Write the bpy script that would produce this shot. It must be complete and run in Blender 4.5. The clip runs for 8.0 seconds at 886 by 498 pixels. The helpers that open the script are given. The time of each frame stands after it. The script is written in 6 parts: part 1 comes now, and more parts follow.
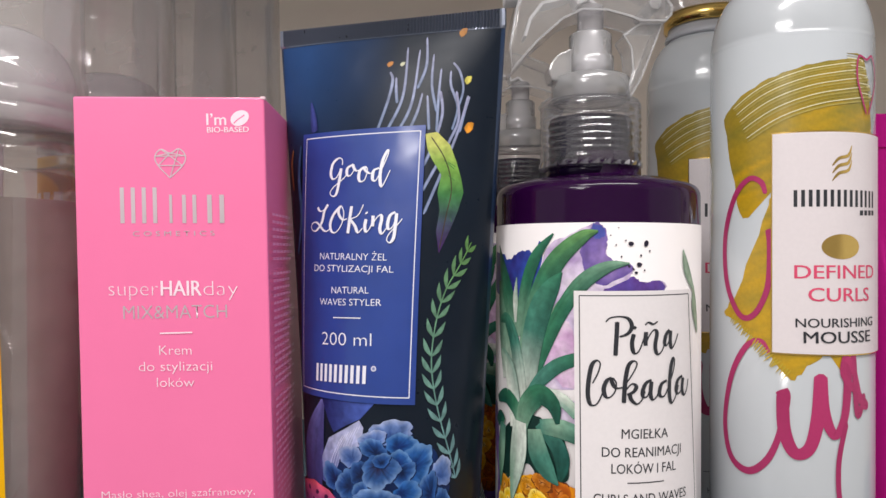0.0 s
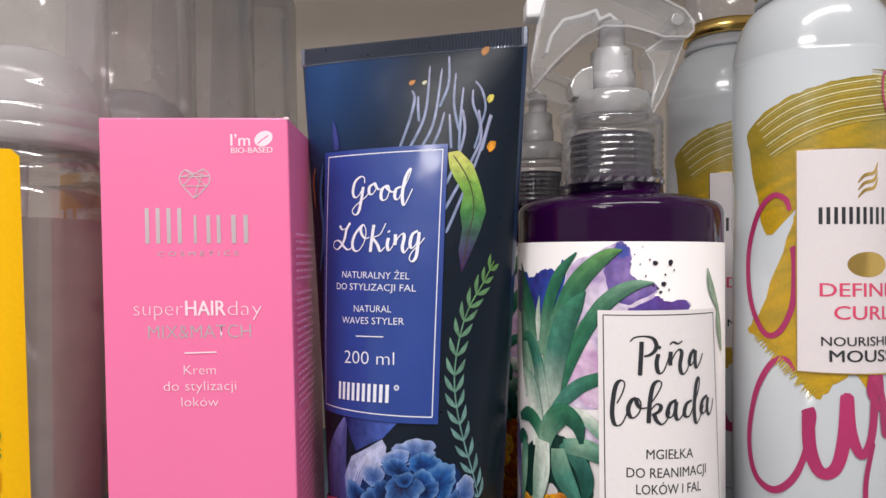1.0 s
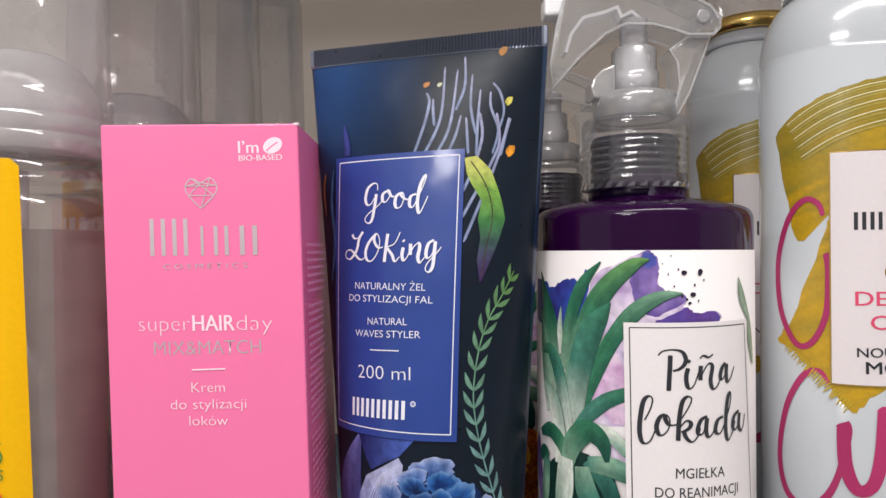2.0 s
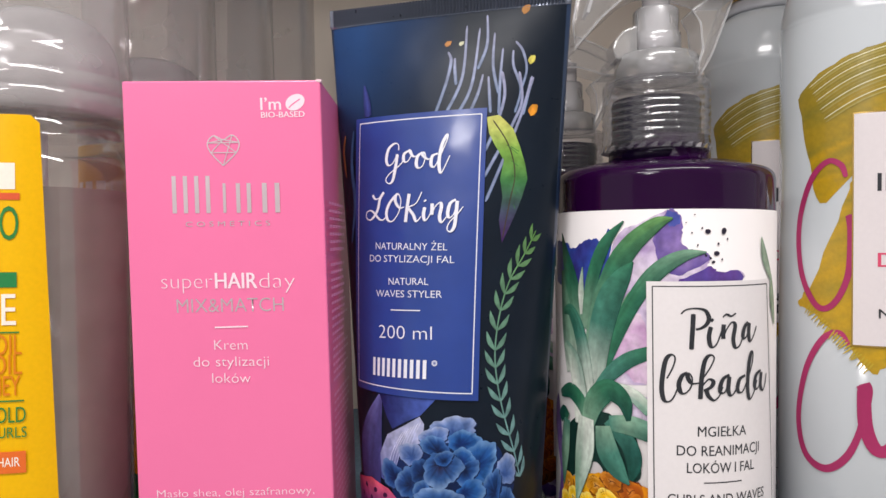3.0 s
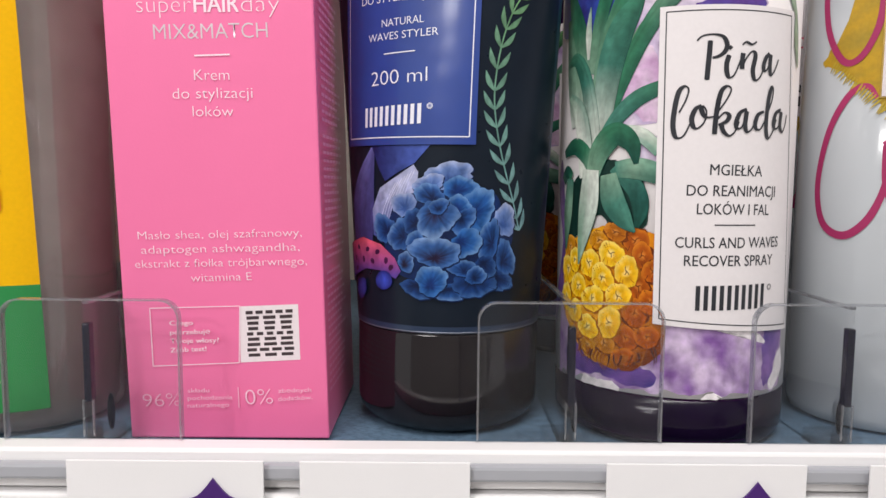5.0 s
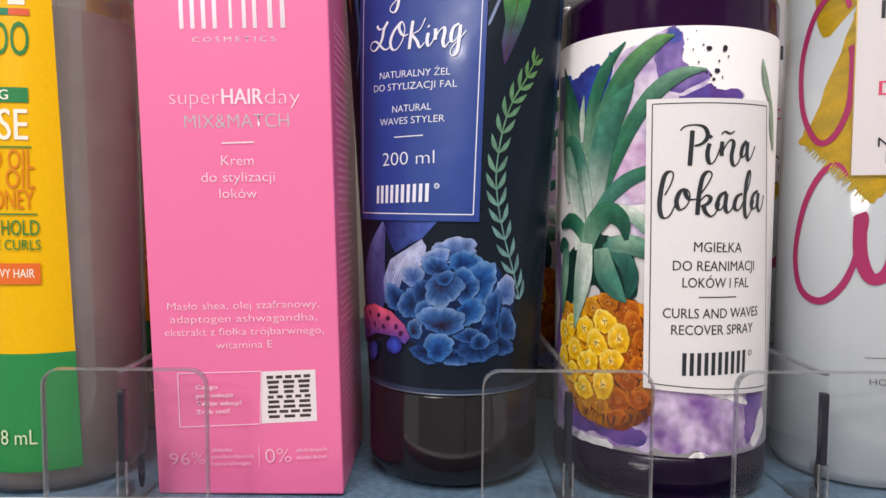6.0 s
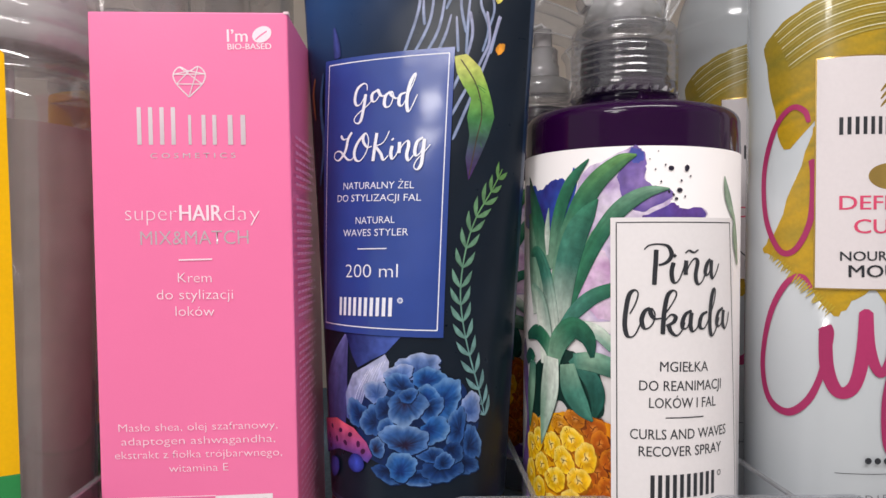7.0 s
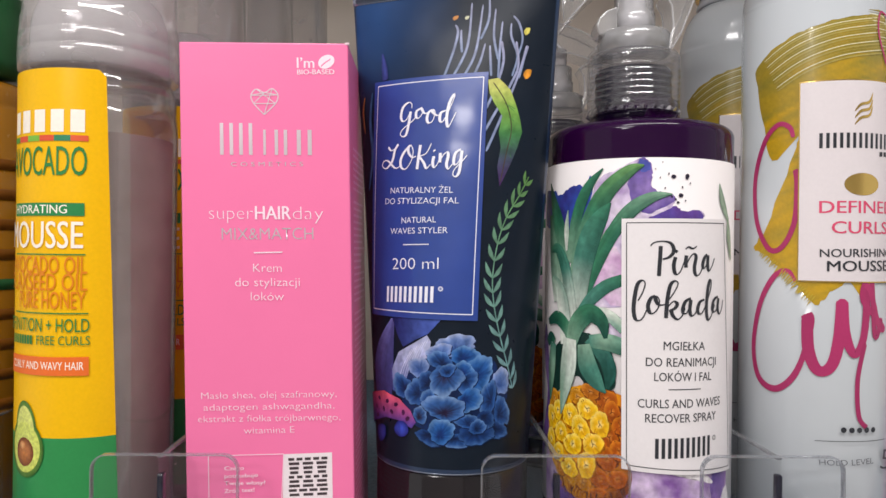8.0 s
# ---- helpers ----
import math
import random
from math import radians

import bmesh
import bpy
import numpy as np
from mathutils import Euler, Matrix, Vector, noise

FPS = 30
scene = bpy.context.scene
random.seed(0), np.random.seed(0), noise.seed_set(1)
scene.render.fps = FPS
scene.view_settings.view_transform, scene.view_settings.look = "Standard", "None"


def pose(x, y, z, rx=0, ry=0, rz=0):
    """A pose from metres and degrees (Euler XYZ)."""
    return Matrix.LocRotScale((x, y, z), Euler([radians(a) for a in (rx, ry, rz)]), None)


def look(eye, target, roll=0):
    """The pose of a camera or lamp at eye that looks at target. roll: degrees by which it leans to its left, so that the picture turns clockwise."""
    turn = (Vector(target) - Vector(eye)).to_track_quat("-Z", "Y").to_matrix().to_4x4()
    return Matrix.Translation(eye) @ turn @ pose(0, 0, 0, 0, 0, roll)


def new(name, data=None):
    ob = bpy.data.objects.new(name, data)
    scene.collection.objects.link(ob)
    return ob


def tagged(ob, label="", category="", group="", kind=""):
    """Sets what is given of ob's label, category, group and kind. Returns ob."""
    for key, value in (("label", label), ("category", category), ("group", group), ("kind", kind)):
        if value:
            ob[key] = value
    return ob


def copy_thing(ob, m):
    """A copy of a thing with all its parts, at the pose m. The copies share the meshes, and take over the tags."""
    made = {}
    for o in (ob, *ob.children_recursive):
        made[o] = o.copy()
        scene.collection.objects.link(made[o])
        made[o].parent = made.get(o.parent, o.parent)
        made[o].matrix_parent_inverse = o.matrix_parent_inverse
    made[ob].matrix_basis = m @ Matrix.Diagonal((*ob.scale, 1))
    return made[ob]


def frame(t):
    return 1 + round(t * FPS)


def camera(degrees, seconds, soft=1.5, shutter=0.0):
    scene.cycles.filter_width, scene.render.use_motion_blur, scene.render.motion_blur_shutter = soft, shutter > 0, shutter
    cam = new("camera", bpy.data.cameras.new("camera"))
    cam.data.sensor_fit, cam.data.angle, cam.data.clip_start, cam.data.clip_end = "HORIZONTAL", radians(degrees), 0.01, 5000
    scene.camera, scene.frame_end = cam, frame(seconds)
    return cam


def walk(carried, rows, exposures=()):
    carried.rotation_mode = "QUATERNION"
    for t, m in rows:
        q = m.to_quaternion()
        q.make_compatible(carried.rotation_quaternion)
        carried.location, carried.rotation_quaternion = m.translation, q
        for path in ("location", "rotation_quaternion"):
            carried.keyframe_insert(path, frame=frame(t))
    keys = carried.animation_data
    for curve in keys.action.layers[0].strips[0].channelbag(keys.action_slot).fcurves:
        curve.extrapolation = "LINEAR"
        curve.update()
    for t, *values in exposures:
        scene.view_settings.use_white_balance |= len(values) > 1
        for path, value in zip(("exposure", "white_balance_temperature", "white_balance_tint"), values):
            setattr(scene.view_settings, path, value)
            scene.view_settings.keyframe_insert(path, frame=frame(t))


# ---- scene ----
cam = camera(65.48, 8.0)
PATH = [
    (0, 0.03085, -0.19668, 0.12152, 90.332, -0.209, -2.273),
    (0.3, 0.03238, -0.19581, 0.12584, 90.499, -0.286, -1.836),
    (0.5, 0.03009, -0.19747, 0.12474, 90.616, -0.277, -1.803),
    (0.8, 0.03074, -0.19643, 0.12283, 90.598, -0.199, -1.488),
    (1, 0.02711, -0.19645, 0.12619, 90.547, -0.098, -1.465),
    (1.2, 0.02629, -0.19134, 0.13516, 90.258, 0.023, -1.465),
    (1.5, 0.02489, -0.18912, 0.13286, 90.316, 0.197, -1.155),
    (1.7, 0.02518, -0.18717, 0.13113, 90.321, 0.267, -1.107),
    (2.8, 0.01813, -0.19082, 0.12753, 89.440, 0.256, -0.866),
    (3, 0.01816, -0.18732, 0.12248, 89.154, 0.132, -0.947),
    (3.2, 0.01688, -0.18681, 0.11810, 88.897, 0.008, -1.410),
    (3.5, 0.01985, -0.18813, 0.11439, 87.887, -0.151, -0.883),
    (3.8, 0.01998, -0.18771, 0.10458, 86.853, -0.266, -0.786),
    (4, 0.02034, -0.18843, 0.10069, 86.002, -0.296, -0.650),
    (4.2, 0.02172, -0.18589, 0.09195, 85.581, -0.417, -0.433),
    (4.5, 0.02132, -0.17932, 0.07647, 84.698, -0.444, -0.324),
    (4.7, 0.02234, -0.17678, 0.06745, 84.685, -0.515, -0.088),
    (5.8, 0.02196, -0.19003, 0.07504, 85.806, -0.373, -0.056),
    (6, 0.01982, -0.19219, 0.08249, 86.416, -0.325, -0.247),
    (6.2, 0.01969, -0.18973, 0.08814, 87.063, -0.310, -0.485),
    (6.5, 0.02007, -0.18897, 0.09263, 88.444, -0.345, -1.169),
    (6.8, 0.02330, -0.18348, 0.09898, 89.343, -0.472, -2.319),
    (7, 0.02413, -0.18812, 0.10363, 89.642, -0.394, -1.954),
    (7.2, 0.02379, -0.19104, 0.10305, 89.752, -0.430, -1.773),
    (7.5, 0.01467, -0.19980, 0.10267, 90.036, -0.518, -1.616),
    (7.8, 0.01223, -0.20993, 0.10253, 89.765, -0.624, -1.663),
    (8, 0.01329, -0.21953, 0.10097, 90.002, -0.691, -1.604),
]
walk(cam, [(t, pose(x, y, z, rx, ry, rz)) for t, x, y, z, rx, ry, rz in PATH])

# ---- light: a shop aisle under ceiling strips ----
world = bpy.data.worlds.new("shop")
scene.world = world
world.use_nodes = True
world.node_tree.nodes["Background"].inputs[0].default_value = (1.0, 0.965, 0.955, 1)
world.node_tree.nodes["Background"].inputs[1].default_value = 0.64


def lamp(name, eye, target, long, wide, watts, colour=(1.0, 0.965, 0.955)):
    data = bpy.data.lights.new(name, "AREA")
    data.shape, data.size, data.size_y, data.energy, data.color = "RECTANGLE", long, wide, watts, colour
    ob = new(name, data)
    ob.matrix_world = look(eye, target)
    return ob


lamp("ceiling_lamp", (0.10, -0.40, 0.775), (0.05, 0.0, 0.1), 0.75, 0.07, 4.6)
lamp("ceiling_lamp", (-0.46, -0.82, 0.70), (0.03, 0.0, 0.13), 0.40, 0.09, 3.2)
# Small added lamp, placed so its reflection makes the glint on the blue label.
lamp("ceiling_lamp", (-0.43, -0.82, 0.485), (0.02, 0.0, 0.15), 0.13, 0.035, 1.2)

# ---- shapes of the packaging: each gives the place of a point (u across, v up) on its skin ----
BOX_BL, BOX_BR = (-0.0600, 0.0, 0.0), (-0.0070, -0.0018, 0.0008)
BOX_TL, BOX_TR = (-0.0630, -0.0049, 0.1640), (-0.0108, -0.0066, 0.1640)
BOX_W, BOX_H, BOX_D = 0.0527, 0.164, 0.050
CAP_X, CAP_Y, CAP_R, CAP_H = 0.0243, 0.0268, 0.0268, 0.0290
TUBE_TOP, TUBE_TX, TUBE_TY, TUBE_A = 0.1925, 0.0220, 0.0145, 0.0372
TUBE_TURN = math.radians(-19.6)
MIST_X, MIST_Y, MIST_R = 0.0889, 0.0237, 0.0320
CAN_X, CAN_Y, CAN_R = 0.1542, 0.0266, 0.0244
FOAM_X, FOAM_Y, FOAM_R = -0.0986, 0.0221, 0.0248


def on_box(u, v, off=0.0):
    s, t = u / BOX_W, v / BOX_H
    low = [a + (b - a) * s for a, b in zip(BOX_BL, BOX_BR)]
    high = [a + (b - a) * s for a, b in zip(BOX_TL, BOX_TR)]
    x, y, z = [a + (b - a) * t for a, b in zip(low, high)]
    return (x, y - off, z)


def on_side(u, v, off=0.0):
    """The box's right side: u from the front edge backwards."""
    x, y, z = on_box(BOX_W, v)
    return (x + 0.03 * u + off, y + u, z)


def tube_ring(v):
    t = min(max((v - CAP_H) / (TUBE_TOP - CAP_H), 0.0), 1.0)
    a = CAP_R + (TUBE_A - CAP_R) * t
    b = max(CAP_R * (1 - t) ** 0.72, 0.0006)
    return CAP_X + (TUBE_TX - CAP_X) * t, CAP_Y + (TUBE_TY - CAP_Y) * t, a, b


def on_tube(u, v, off=0.0):
    cx, cy, a, b = tube_ring(v)
    th = u / a
    p, q = (a + off) * math.sin(th), (b + off) * math.cos(th)
    c, s = math.cos(TUBE_TURN), math.sin(TUBE_TURN)
    return (cx + p * c + q * s, cy + p * s - q * c, v)


def round_skin(cx, cy, r):
    def place(u, v, off=0.0):
        th = u / r
        return (cx + (r + off) * math.sin(th), cy - (r + off) * math.cos(th), v)
    return place


on_mist = round_skin(MIST_X, MIST_Y, MIST_R)
on_can = round_skin(CAN_X, CAN_Y, CAN_R)
on_foam = round_skin(FOAM_X, FOAM_Y, FOAM_R)


# ---- materials ----
def lin(r, g, b):
    """Linear colour from 0..255 values."""
    def one(c):
        c /= 255
        return c / 12.92 if c <= 0.04045 else ((c + 0.055) / 1.055) ** 2.4
    return (one(r), one(g), one(b), 1.0)


def mat(name, colour, rough=0.4, metal=0.0, vary=0.06, grain=400.0, bump=0.0, clear=0.0, coat=0.0, second=None, second_scale=30.0, ior=1.45, wave=0.0, wave_scale=45.0):
    """A surface with variation at two scales and a fine relief."""
    m = bpy.data.materials.new(name)
    m.use_nodes = True
    nt = m.node_tree
    b = nt.nodes["Principled BSDF"]
    b.inputs["Roughness"].default_value, b.inputs["Metallic"].default_value, b.inputs["IOR"].default_value = rough, metal, ior
    b.inputs["Transmission Weight"].default_value, b.inputs["Coat Weight"].default_value = clear, coat
    b.inputs["Coat Roughness"].default_value = 0.08
    co = nt.nodes.new("ShaderNodeTexCoord")
    big, fine = nt.nodes.new("ShaderNodeTexNoise"), nt.nodes.new("ShaderNodeTexNoise")
    big.inputs["Scale"].default_value, fine.inputs["Scale"].default_value = second_scale, grain
    big.inputs["Detail"].default_value, fine.inputs["Detail"].default_value = 4.0, 3.0
    mix = nt.nodes.new("ShaderNodeMix")
    mix.data_type = "RGBA"
    mix.inputs["A"].default_value = tuple(c * (1 - vary) for c in colour[:3]) + (1,)
    mix.inputs["B"].default_value = second or tuple(min(1.0, c * (1 + vary)) for c in colour[:3]) + (1,)
    for n in (big, fine):
        nt.links.new(co.outputs["Object"], n.inputs["Vector"])
    nt.links.new(big.outputs["Fac"], mix.inputs["Factor"])
    nt.links.new(mix.outputs["Result"], b.inputs["Base Color"])
    rr = nt.nodes.new("ShaderNodeMapRange")
    rr.inputs["To Min"].default_value, rr.inputs["To Max"].default_value = max(0.02, rough - 0.06), min(1.0, rough + 0.06)
    nt.links.new(fine.outputs["Fac"], rr.inputs["Value"])
    nt.links.new(rr.outputs["Result"], b.inputs["Roughness"])
    last = None
    for amount, src, deep in ((wave, None, 0.004), (bump, fine, 0.0004)):
        if not amount:
            continue
        if src is None:
            src = nt.nodes.new("ShaderNodeTexNoise")
            src.inputs["Scale"].default_value, src.inputs["Detail"].default_value = wave_scale, 1.5
            nt.links.new(co.outputs["Object"], src.inputs["Vector"])
        bp = nt.nodes.new("ShaderNodeBump")
        bp.inputs["Strength"].default_value, bp.inputs["Distance"].default_value = amount, deep
        nt.links.new(src.outputs["Fac"], bp.inputs["Height"])
        if last:
            nt.links.new(last.outputs["Normal"], bp.inputs["Normal"])
        last = bp
        nt.links.new(bp.outputs["Normal"], b.inputs["Normal"])
        nt.links.new(bp.outputs["Normal"], b.inputs["Coat Normal"])
    return m


def ink_mat(name, rough=0.4, coat=0.0, grain=900.0, vary=0.25, ior=1.45, wave=0.0):
    """Printed colour taken from the mesh's ink, a little uneven as print is."""
    m = mat(name, (0.5, 0.5, 0.5, 1), rough, coat=coat, ior=ior, wave=wave)
    nt = m.node_tree
    at = nt.nodes.new("ShaderNodeAttribute")
    at.attribute_name = "ink"
    co, n = nt.nodes.new("ShaderNodeTexCoord"), nt.nodes.new("ShaderNodeTexNoise")
    n.inputs["Scale"].default_value, n.inputs["Detail"].default_value = grain, 5.0
    nt.links.new(co.outputs["Object"], n.inputs["Vector"])
    mr = nt.nodes.new("ShaderNodeMapRange")
    mr.inputs["From Min"].default_value, mr.inputs["From Max"].default_value = 0.3, 0.7
    mr.inputs["To Min"].default_value, mr.inputs["To Max"].default_value = 1 - vary, 1 + vary
    nt.links.new(n.outputs["Fac"], mr.inputs["Value"])
    mul = nt.nodes.new("ShaderNodeVectorMath")
    mul.operation = "SCALE"
    nt.links.new(at.outputs["Color"], mul.inputs[0])
    nt.links.new(mr.outputs["Result"], mul.inputs["Scale"])
    nt.links.new(mul.outputs["Vector"], nt.nodes["Principled BSDF"].inputs["Base Color"])
    return m


def see_through(name, tint=(0.95, 0.96, 0.97, 1), gloss=0.10, rough=0.05, haze=0.0, haze_colour=(0.8, 0.8, 0.82, 1)):
    """Thin clear plastic: what lies behind, a gloss that grows at grazing angles, and some haze."""
    m = bpy.data.materials.new(name)
    m.use_nodes = True
    nt = m.node_tree
    nt.nodes.remove(nt.nodes["Principled BSDF"])
    out = nt.nodes["Material Output"]
    tr, gl, df = (nt.nodes.new("ShaderNodeBsdf" + k) for k in ("Transparent", "Glossy", "Translucent"))
    dd = nt.nodes.new("ShaderNodeBsdfDiffuse")
    tr.inputs["Color"].default_value, gl.inputs["Roughness"].default_value = tint, rough
    df.inputs["Color"].default_value = dd.inputs["Color"].default_value = haze_colour
    lw, mr = nt.nodes.new("ShaderNodeFresnel"), nt.nodes.new("ShaderNodeMapRange")
    lw.inputs["IOR"].default_value = 1.45
    mr.inputs["From Max"].default_value, mr.inputs["To Min"].default_value, mr.inputs["To Max"].default_value = 0.6, gloss * 0.35, min(0.9, gloss * 6)
    nt.links.new(lw.outputs["Fac"], mr.inputs["Value"])
    both, hz, mx = (nt.nodes.new("ShaderNodeMixShader") for _ in range(3))
    both.inputs[0].default_value, hz.inputs[0].default_value = 0.75, haze
    nt.links.new(df.outputs[0], both.inputs[1])
    nt.links.new(dd.outputs[0], both.inputs[2])
    co, n, nr = nt.nodes.new("ShaderNodeTexCoord"), nt.nodes.new("ShaderNodeTexNoise"), nt.nodes.new("ShaderNodeMapRange")
    n.inputs["Scale"].default_value = 90.0
    nr.inputs["To Min"].default_value, nr.inputs["To Max"].default_value = haze * 0.75, min(1.0, haze * 1.25)
    nt.links.new(co.outputs["Object"], n.inputs["Vector"])
    nt.links.new(n.outputs["Fac"], nr.inputs["Value"])
    nt.links.new(nr.outputs["Result"], hz.inputs[0])
    nt.links.new(tr.outputs[0], hz.inputs[1])
    nt.links.new(both.outputs[0], hz.inputs[2])
    nt.links.new(mr.outputs["Result"], mx.inputs[0])
    nt.links.new(hz.outputs[0], mx.inputs[1])
    nt.links.new(gl.outputs[0], mx.inputs[2])
    nt.links.new(mx.outputs[0], out.inputs["Surface"])
    return m


M_PINK = mat("pink_card", lin(245, 121, 171), 0.40, vary=0.035, grain=1500, bump=0.06, coat=0.25, wave=0.10, wave_scale=28)
M_CARD = mat("card_edge", lin(236, 205, 214), 0.7, bump=0.1)
M_TUBE = mat("dark_blue_film", lin(30, 42, 58), 0.30, vary=0.1, coat=0.2, second=lin(36, 58, 92), second_scale=14)
M_CAPBLACK = mat("black_cap", (0.009, 0.007, 0.009, 1), 0.09, vary=0.2, ior=1.55)
M_PURPLE = mat("purple_plastic", lin(36, 3, 46), 0.10, vary=0.15, ior=1.33)
M_DARKPURPLE = mat("dark_purple_plastic", lin(20, 8, 34), 0.15, vary=0.15, ior=1.3)
M_PAPER = mat("white_paper", lin(232, 227, 227), 0.5, vary=0.02, grain=2500, bump=0.05, coat=0.1)
M_CANWHITE = mat("white_lacquer", lin(186, 191, 195), 0.16, vary=0.02, coat=0.6)
M_GOLD = mat("gold_foil", lin(226, 192, 112), 0.22, 1.0, vary=0.1)
M_SILVER = mat("silver_foil", lin(222, 206, 214), 0.34, 0.55, vary=0.12)
M_MAGENTA = mat("magenta_foil", lin(200, 20, 140), 0.18, 0.6, vary=0.1)
M_AMBER = mat("amber_bottle", lin(150, 100, 20), 0.25, vary=0.15, coat=0.3)
M_SHELF = mat("blue_grey_mat", lin(70, 96, 120), 0.55, vary=0.5, grain=900, bump=0.6, second=lin(120, 150, 175), second_scale=420)
M_BACK = mat("grey_panel", lin(238, 226, 212), 0.6, vary=0.04, grain=300, bump=0.05)
M_RAIL = mat("white_rail", lin(244, 243, 243), 0.35, vary=0.03)
M_RAILGREY = mat("grey_rail", lin(170, 172, 178), 0.35, vary=0.05)
M_TAG = mat("price_card", lin(238, 237, 238), 0.55, vary=0.02, grain=2000, bump=0.05)
M_BADGE = mat("purple_badge", lin(70, 30, 110), 0.4, vary=0.08)
M_STRIP = mat("navy_strip", lin(14, 14, 38), 0.22, vary=0.15)
# Unseen aisle surfaces; their paleness sets how much light they throw back.
M_WALL = mat("shop_wall", (0.58, 0.565, 0.55, 1), 0.7, vary=0.06, second_scale=3)
M_FLOORTILE = mat("shop_floor", (0.72, 0.71, 0.69, 1), 0.4, vary=0.08, second_scale=5)
M_INK = ink_mat("printed_ink", 0.38, coat=0.15)
M_FILM = ink_mat("tube_film_ink", 0.30, vary=0.12, grain=60, ior=1.29, wave=0.16)
M_BLOOM = ink_mat("watercolour_ink", 0.36, vary=0.14, grain=500, ior=1.3)
M_FLATINK = ink_mat("lettering_ink", 0.42, vary=0.03)
M_BLUELABEL = ink_mat("blue_label_film", 0.42, coat=0.45, vary=0.06, grain=120, wave=0.22)
M_BLUELABEL.node_tree.nodes["Principled BSDF"].inputs["Coat Roughness"].default_value = 0.15
M_PLAQUE = ink_mat("white_label_paper", 0.45, vary=0.015)
M_YELLOWLABEL = ink_mat("glossy_label_film", 0.34, vary=0.03, ior=1.38)
M_GREENCAP = mat("green_plastic", lin(36, 90, 50), 0.35, vary=0.1)
M_AMBERLINE = mat("label_line_ink", lin(120, 70, 14), 0.4, vary=0.1)
M_ACRYL = see_through("clear_acrylic", tint=(0.97, 0.975, 0.98, 1), gloss=0.022, haze=0.008)
# Hazier than the sheet: light gathered in acrylic edges is put into this colour.
M_EDGE = see_through("lit_acrylic_edge", tint=(0.80, 0.82, 0.86, 1), gloss=0.14, haze=0.20)
M_CLEAR = see_through("clear_bottle", tint=(0.90, 0.87, 0.87, 1), gloss=0.12, haze=0.10, haze_colour=(0.80, 0.76, 0.76, 1))
M_CLEARCAP = see_through("clear_cap", tint=(0.93, 0.92, 0.93, 1), gloss=0.09, haze=0.24, haze_colour=(0.98, 0.95, 0.93, 1))
M_FROST = see_through("frosted_plastic", tint=(0.95, 0.95, 0.97, 1), gloss=0.14, rough=0.16, haze=0.29, haze_colour=(1.0, 1.0, 1.0, 1))
M_COLLAR = see_through("clear_ribbed_plastic", tint=(0.94, 0.94, 0.97, 1), gloss=0.11, rough=0.08, haze=0.075, haze_colour=(0.95, 0.95, 0.97, 1))
M_HOOD = see_through("clear_frosted_plastic", tint=(0.95, 0.95, 0.96, 1), gloss=0.11, rough=0.14, haze=0.16, haze_colour=(1.0, 1.0, 1.0, 1))
M_PUMP = see_through("hazy_pump_plastic", tint=(0.94, 0.93, 0.95, 1), gloss=0.10, rough=0.14, haze=0.50, haze_colour=(0.95, 0.93, 0.96, 1))
# Paler than the tube's film: glints on the flutes are put into the colour.
M_CRIMP = mat("glinting_film", lin(116, 122, 136), 0.30, 0.6, vary=0.4, coat=0.3)
M_INKSOFT = ink_mat("brushed_gold_ink", 0.34, coat=0.2, vary=0.08)
M_MILKY = mat("milky_plastic", lin(250, 250, 252), 0.35, vary=0.04, coat=0.2)


# ---- mesh helpers ----
def mesh_from(verts, faces, smooth=True):
    me = bpy.data.meshes.new("m")
    me.from_pydata([tuple(v) for v in verts], [], faces)
    me.validate()
    if smooth:
        me.polygons.foreach_set("use_smooth", [True] * len(me.polygons))
    me.update()
    return me


def part(name, data, material, parent=None, label=""):
    """Links a mesh or bmesh as one object under a thing or part."""
    if isinstance(data, bmesh.types.BMesh):
        me = bpy.data.meshes.new(name)
        bmesh.ops.recalc_face_normals(data, faces=data.faces[:])
        data.to_mesh(me)
        data.free()
        data = me
    data.name = name
    if material:
        data.materials.clear()
        data.materials.append(material)
    ob = new(name, data)
    if parent:
        ob.parent = parent
    if label:
        ob["label"] = label
    return ob


def thing(name, label, category, group="", kind=""):
    return tagged(new(name), label, category, group, kind)


def box_bm(lo, hi, bevel=0.0, segments=2):
    bm = bmesh.new()
    bmesh.ops.create_cube(bm, size=1.0)
    for v in bm.verts:
        v.co = [l + (h - l) * (c + 0.5) for l, h, c in zip(lo, hi, v.co)]
    if bevel:
        bmesh.ops.bevel(bm, geom=bm.edges[:], offset=bevel, segments=segments, affect="EDGES", profile=0.5)
    return bm


def lathe(profile, cx, cy, segments=96, inside=0.0):
    """Turns (radius, height) pairs about an upright axis; closes where the radius is nought."""
    verts, faces = [], []
    for r, z in profile:
        for k in range(segments):
            a = 2 * math.pi * k / segments
            verts.append((cx + r * math.sin(a), cy - r * math.cos(a), z))
    for i in range(len(profile) - 1):
        for k in range(segments):
            n = (k + 1) % segments
            faces.append((i * segments + k, i * segments + n, (i + 1) * segments + n, (i + 1) * segments + k))
    for i, flip in ((0, True), (len(profile) - 1, False)):
        if profile[i][0] > 1e-6:
            ring = [i * segments + k for k in range(segments)]
            faces.append(tuple(reversed(ring)) if flip else tuple(ring))
    return mesh_from(verts, faces)


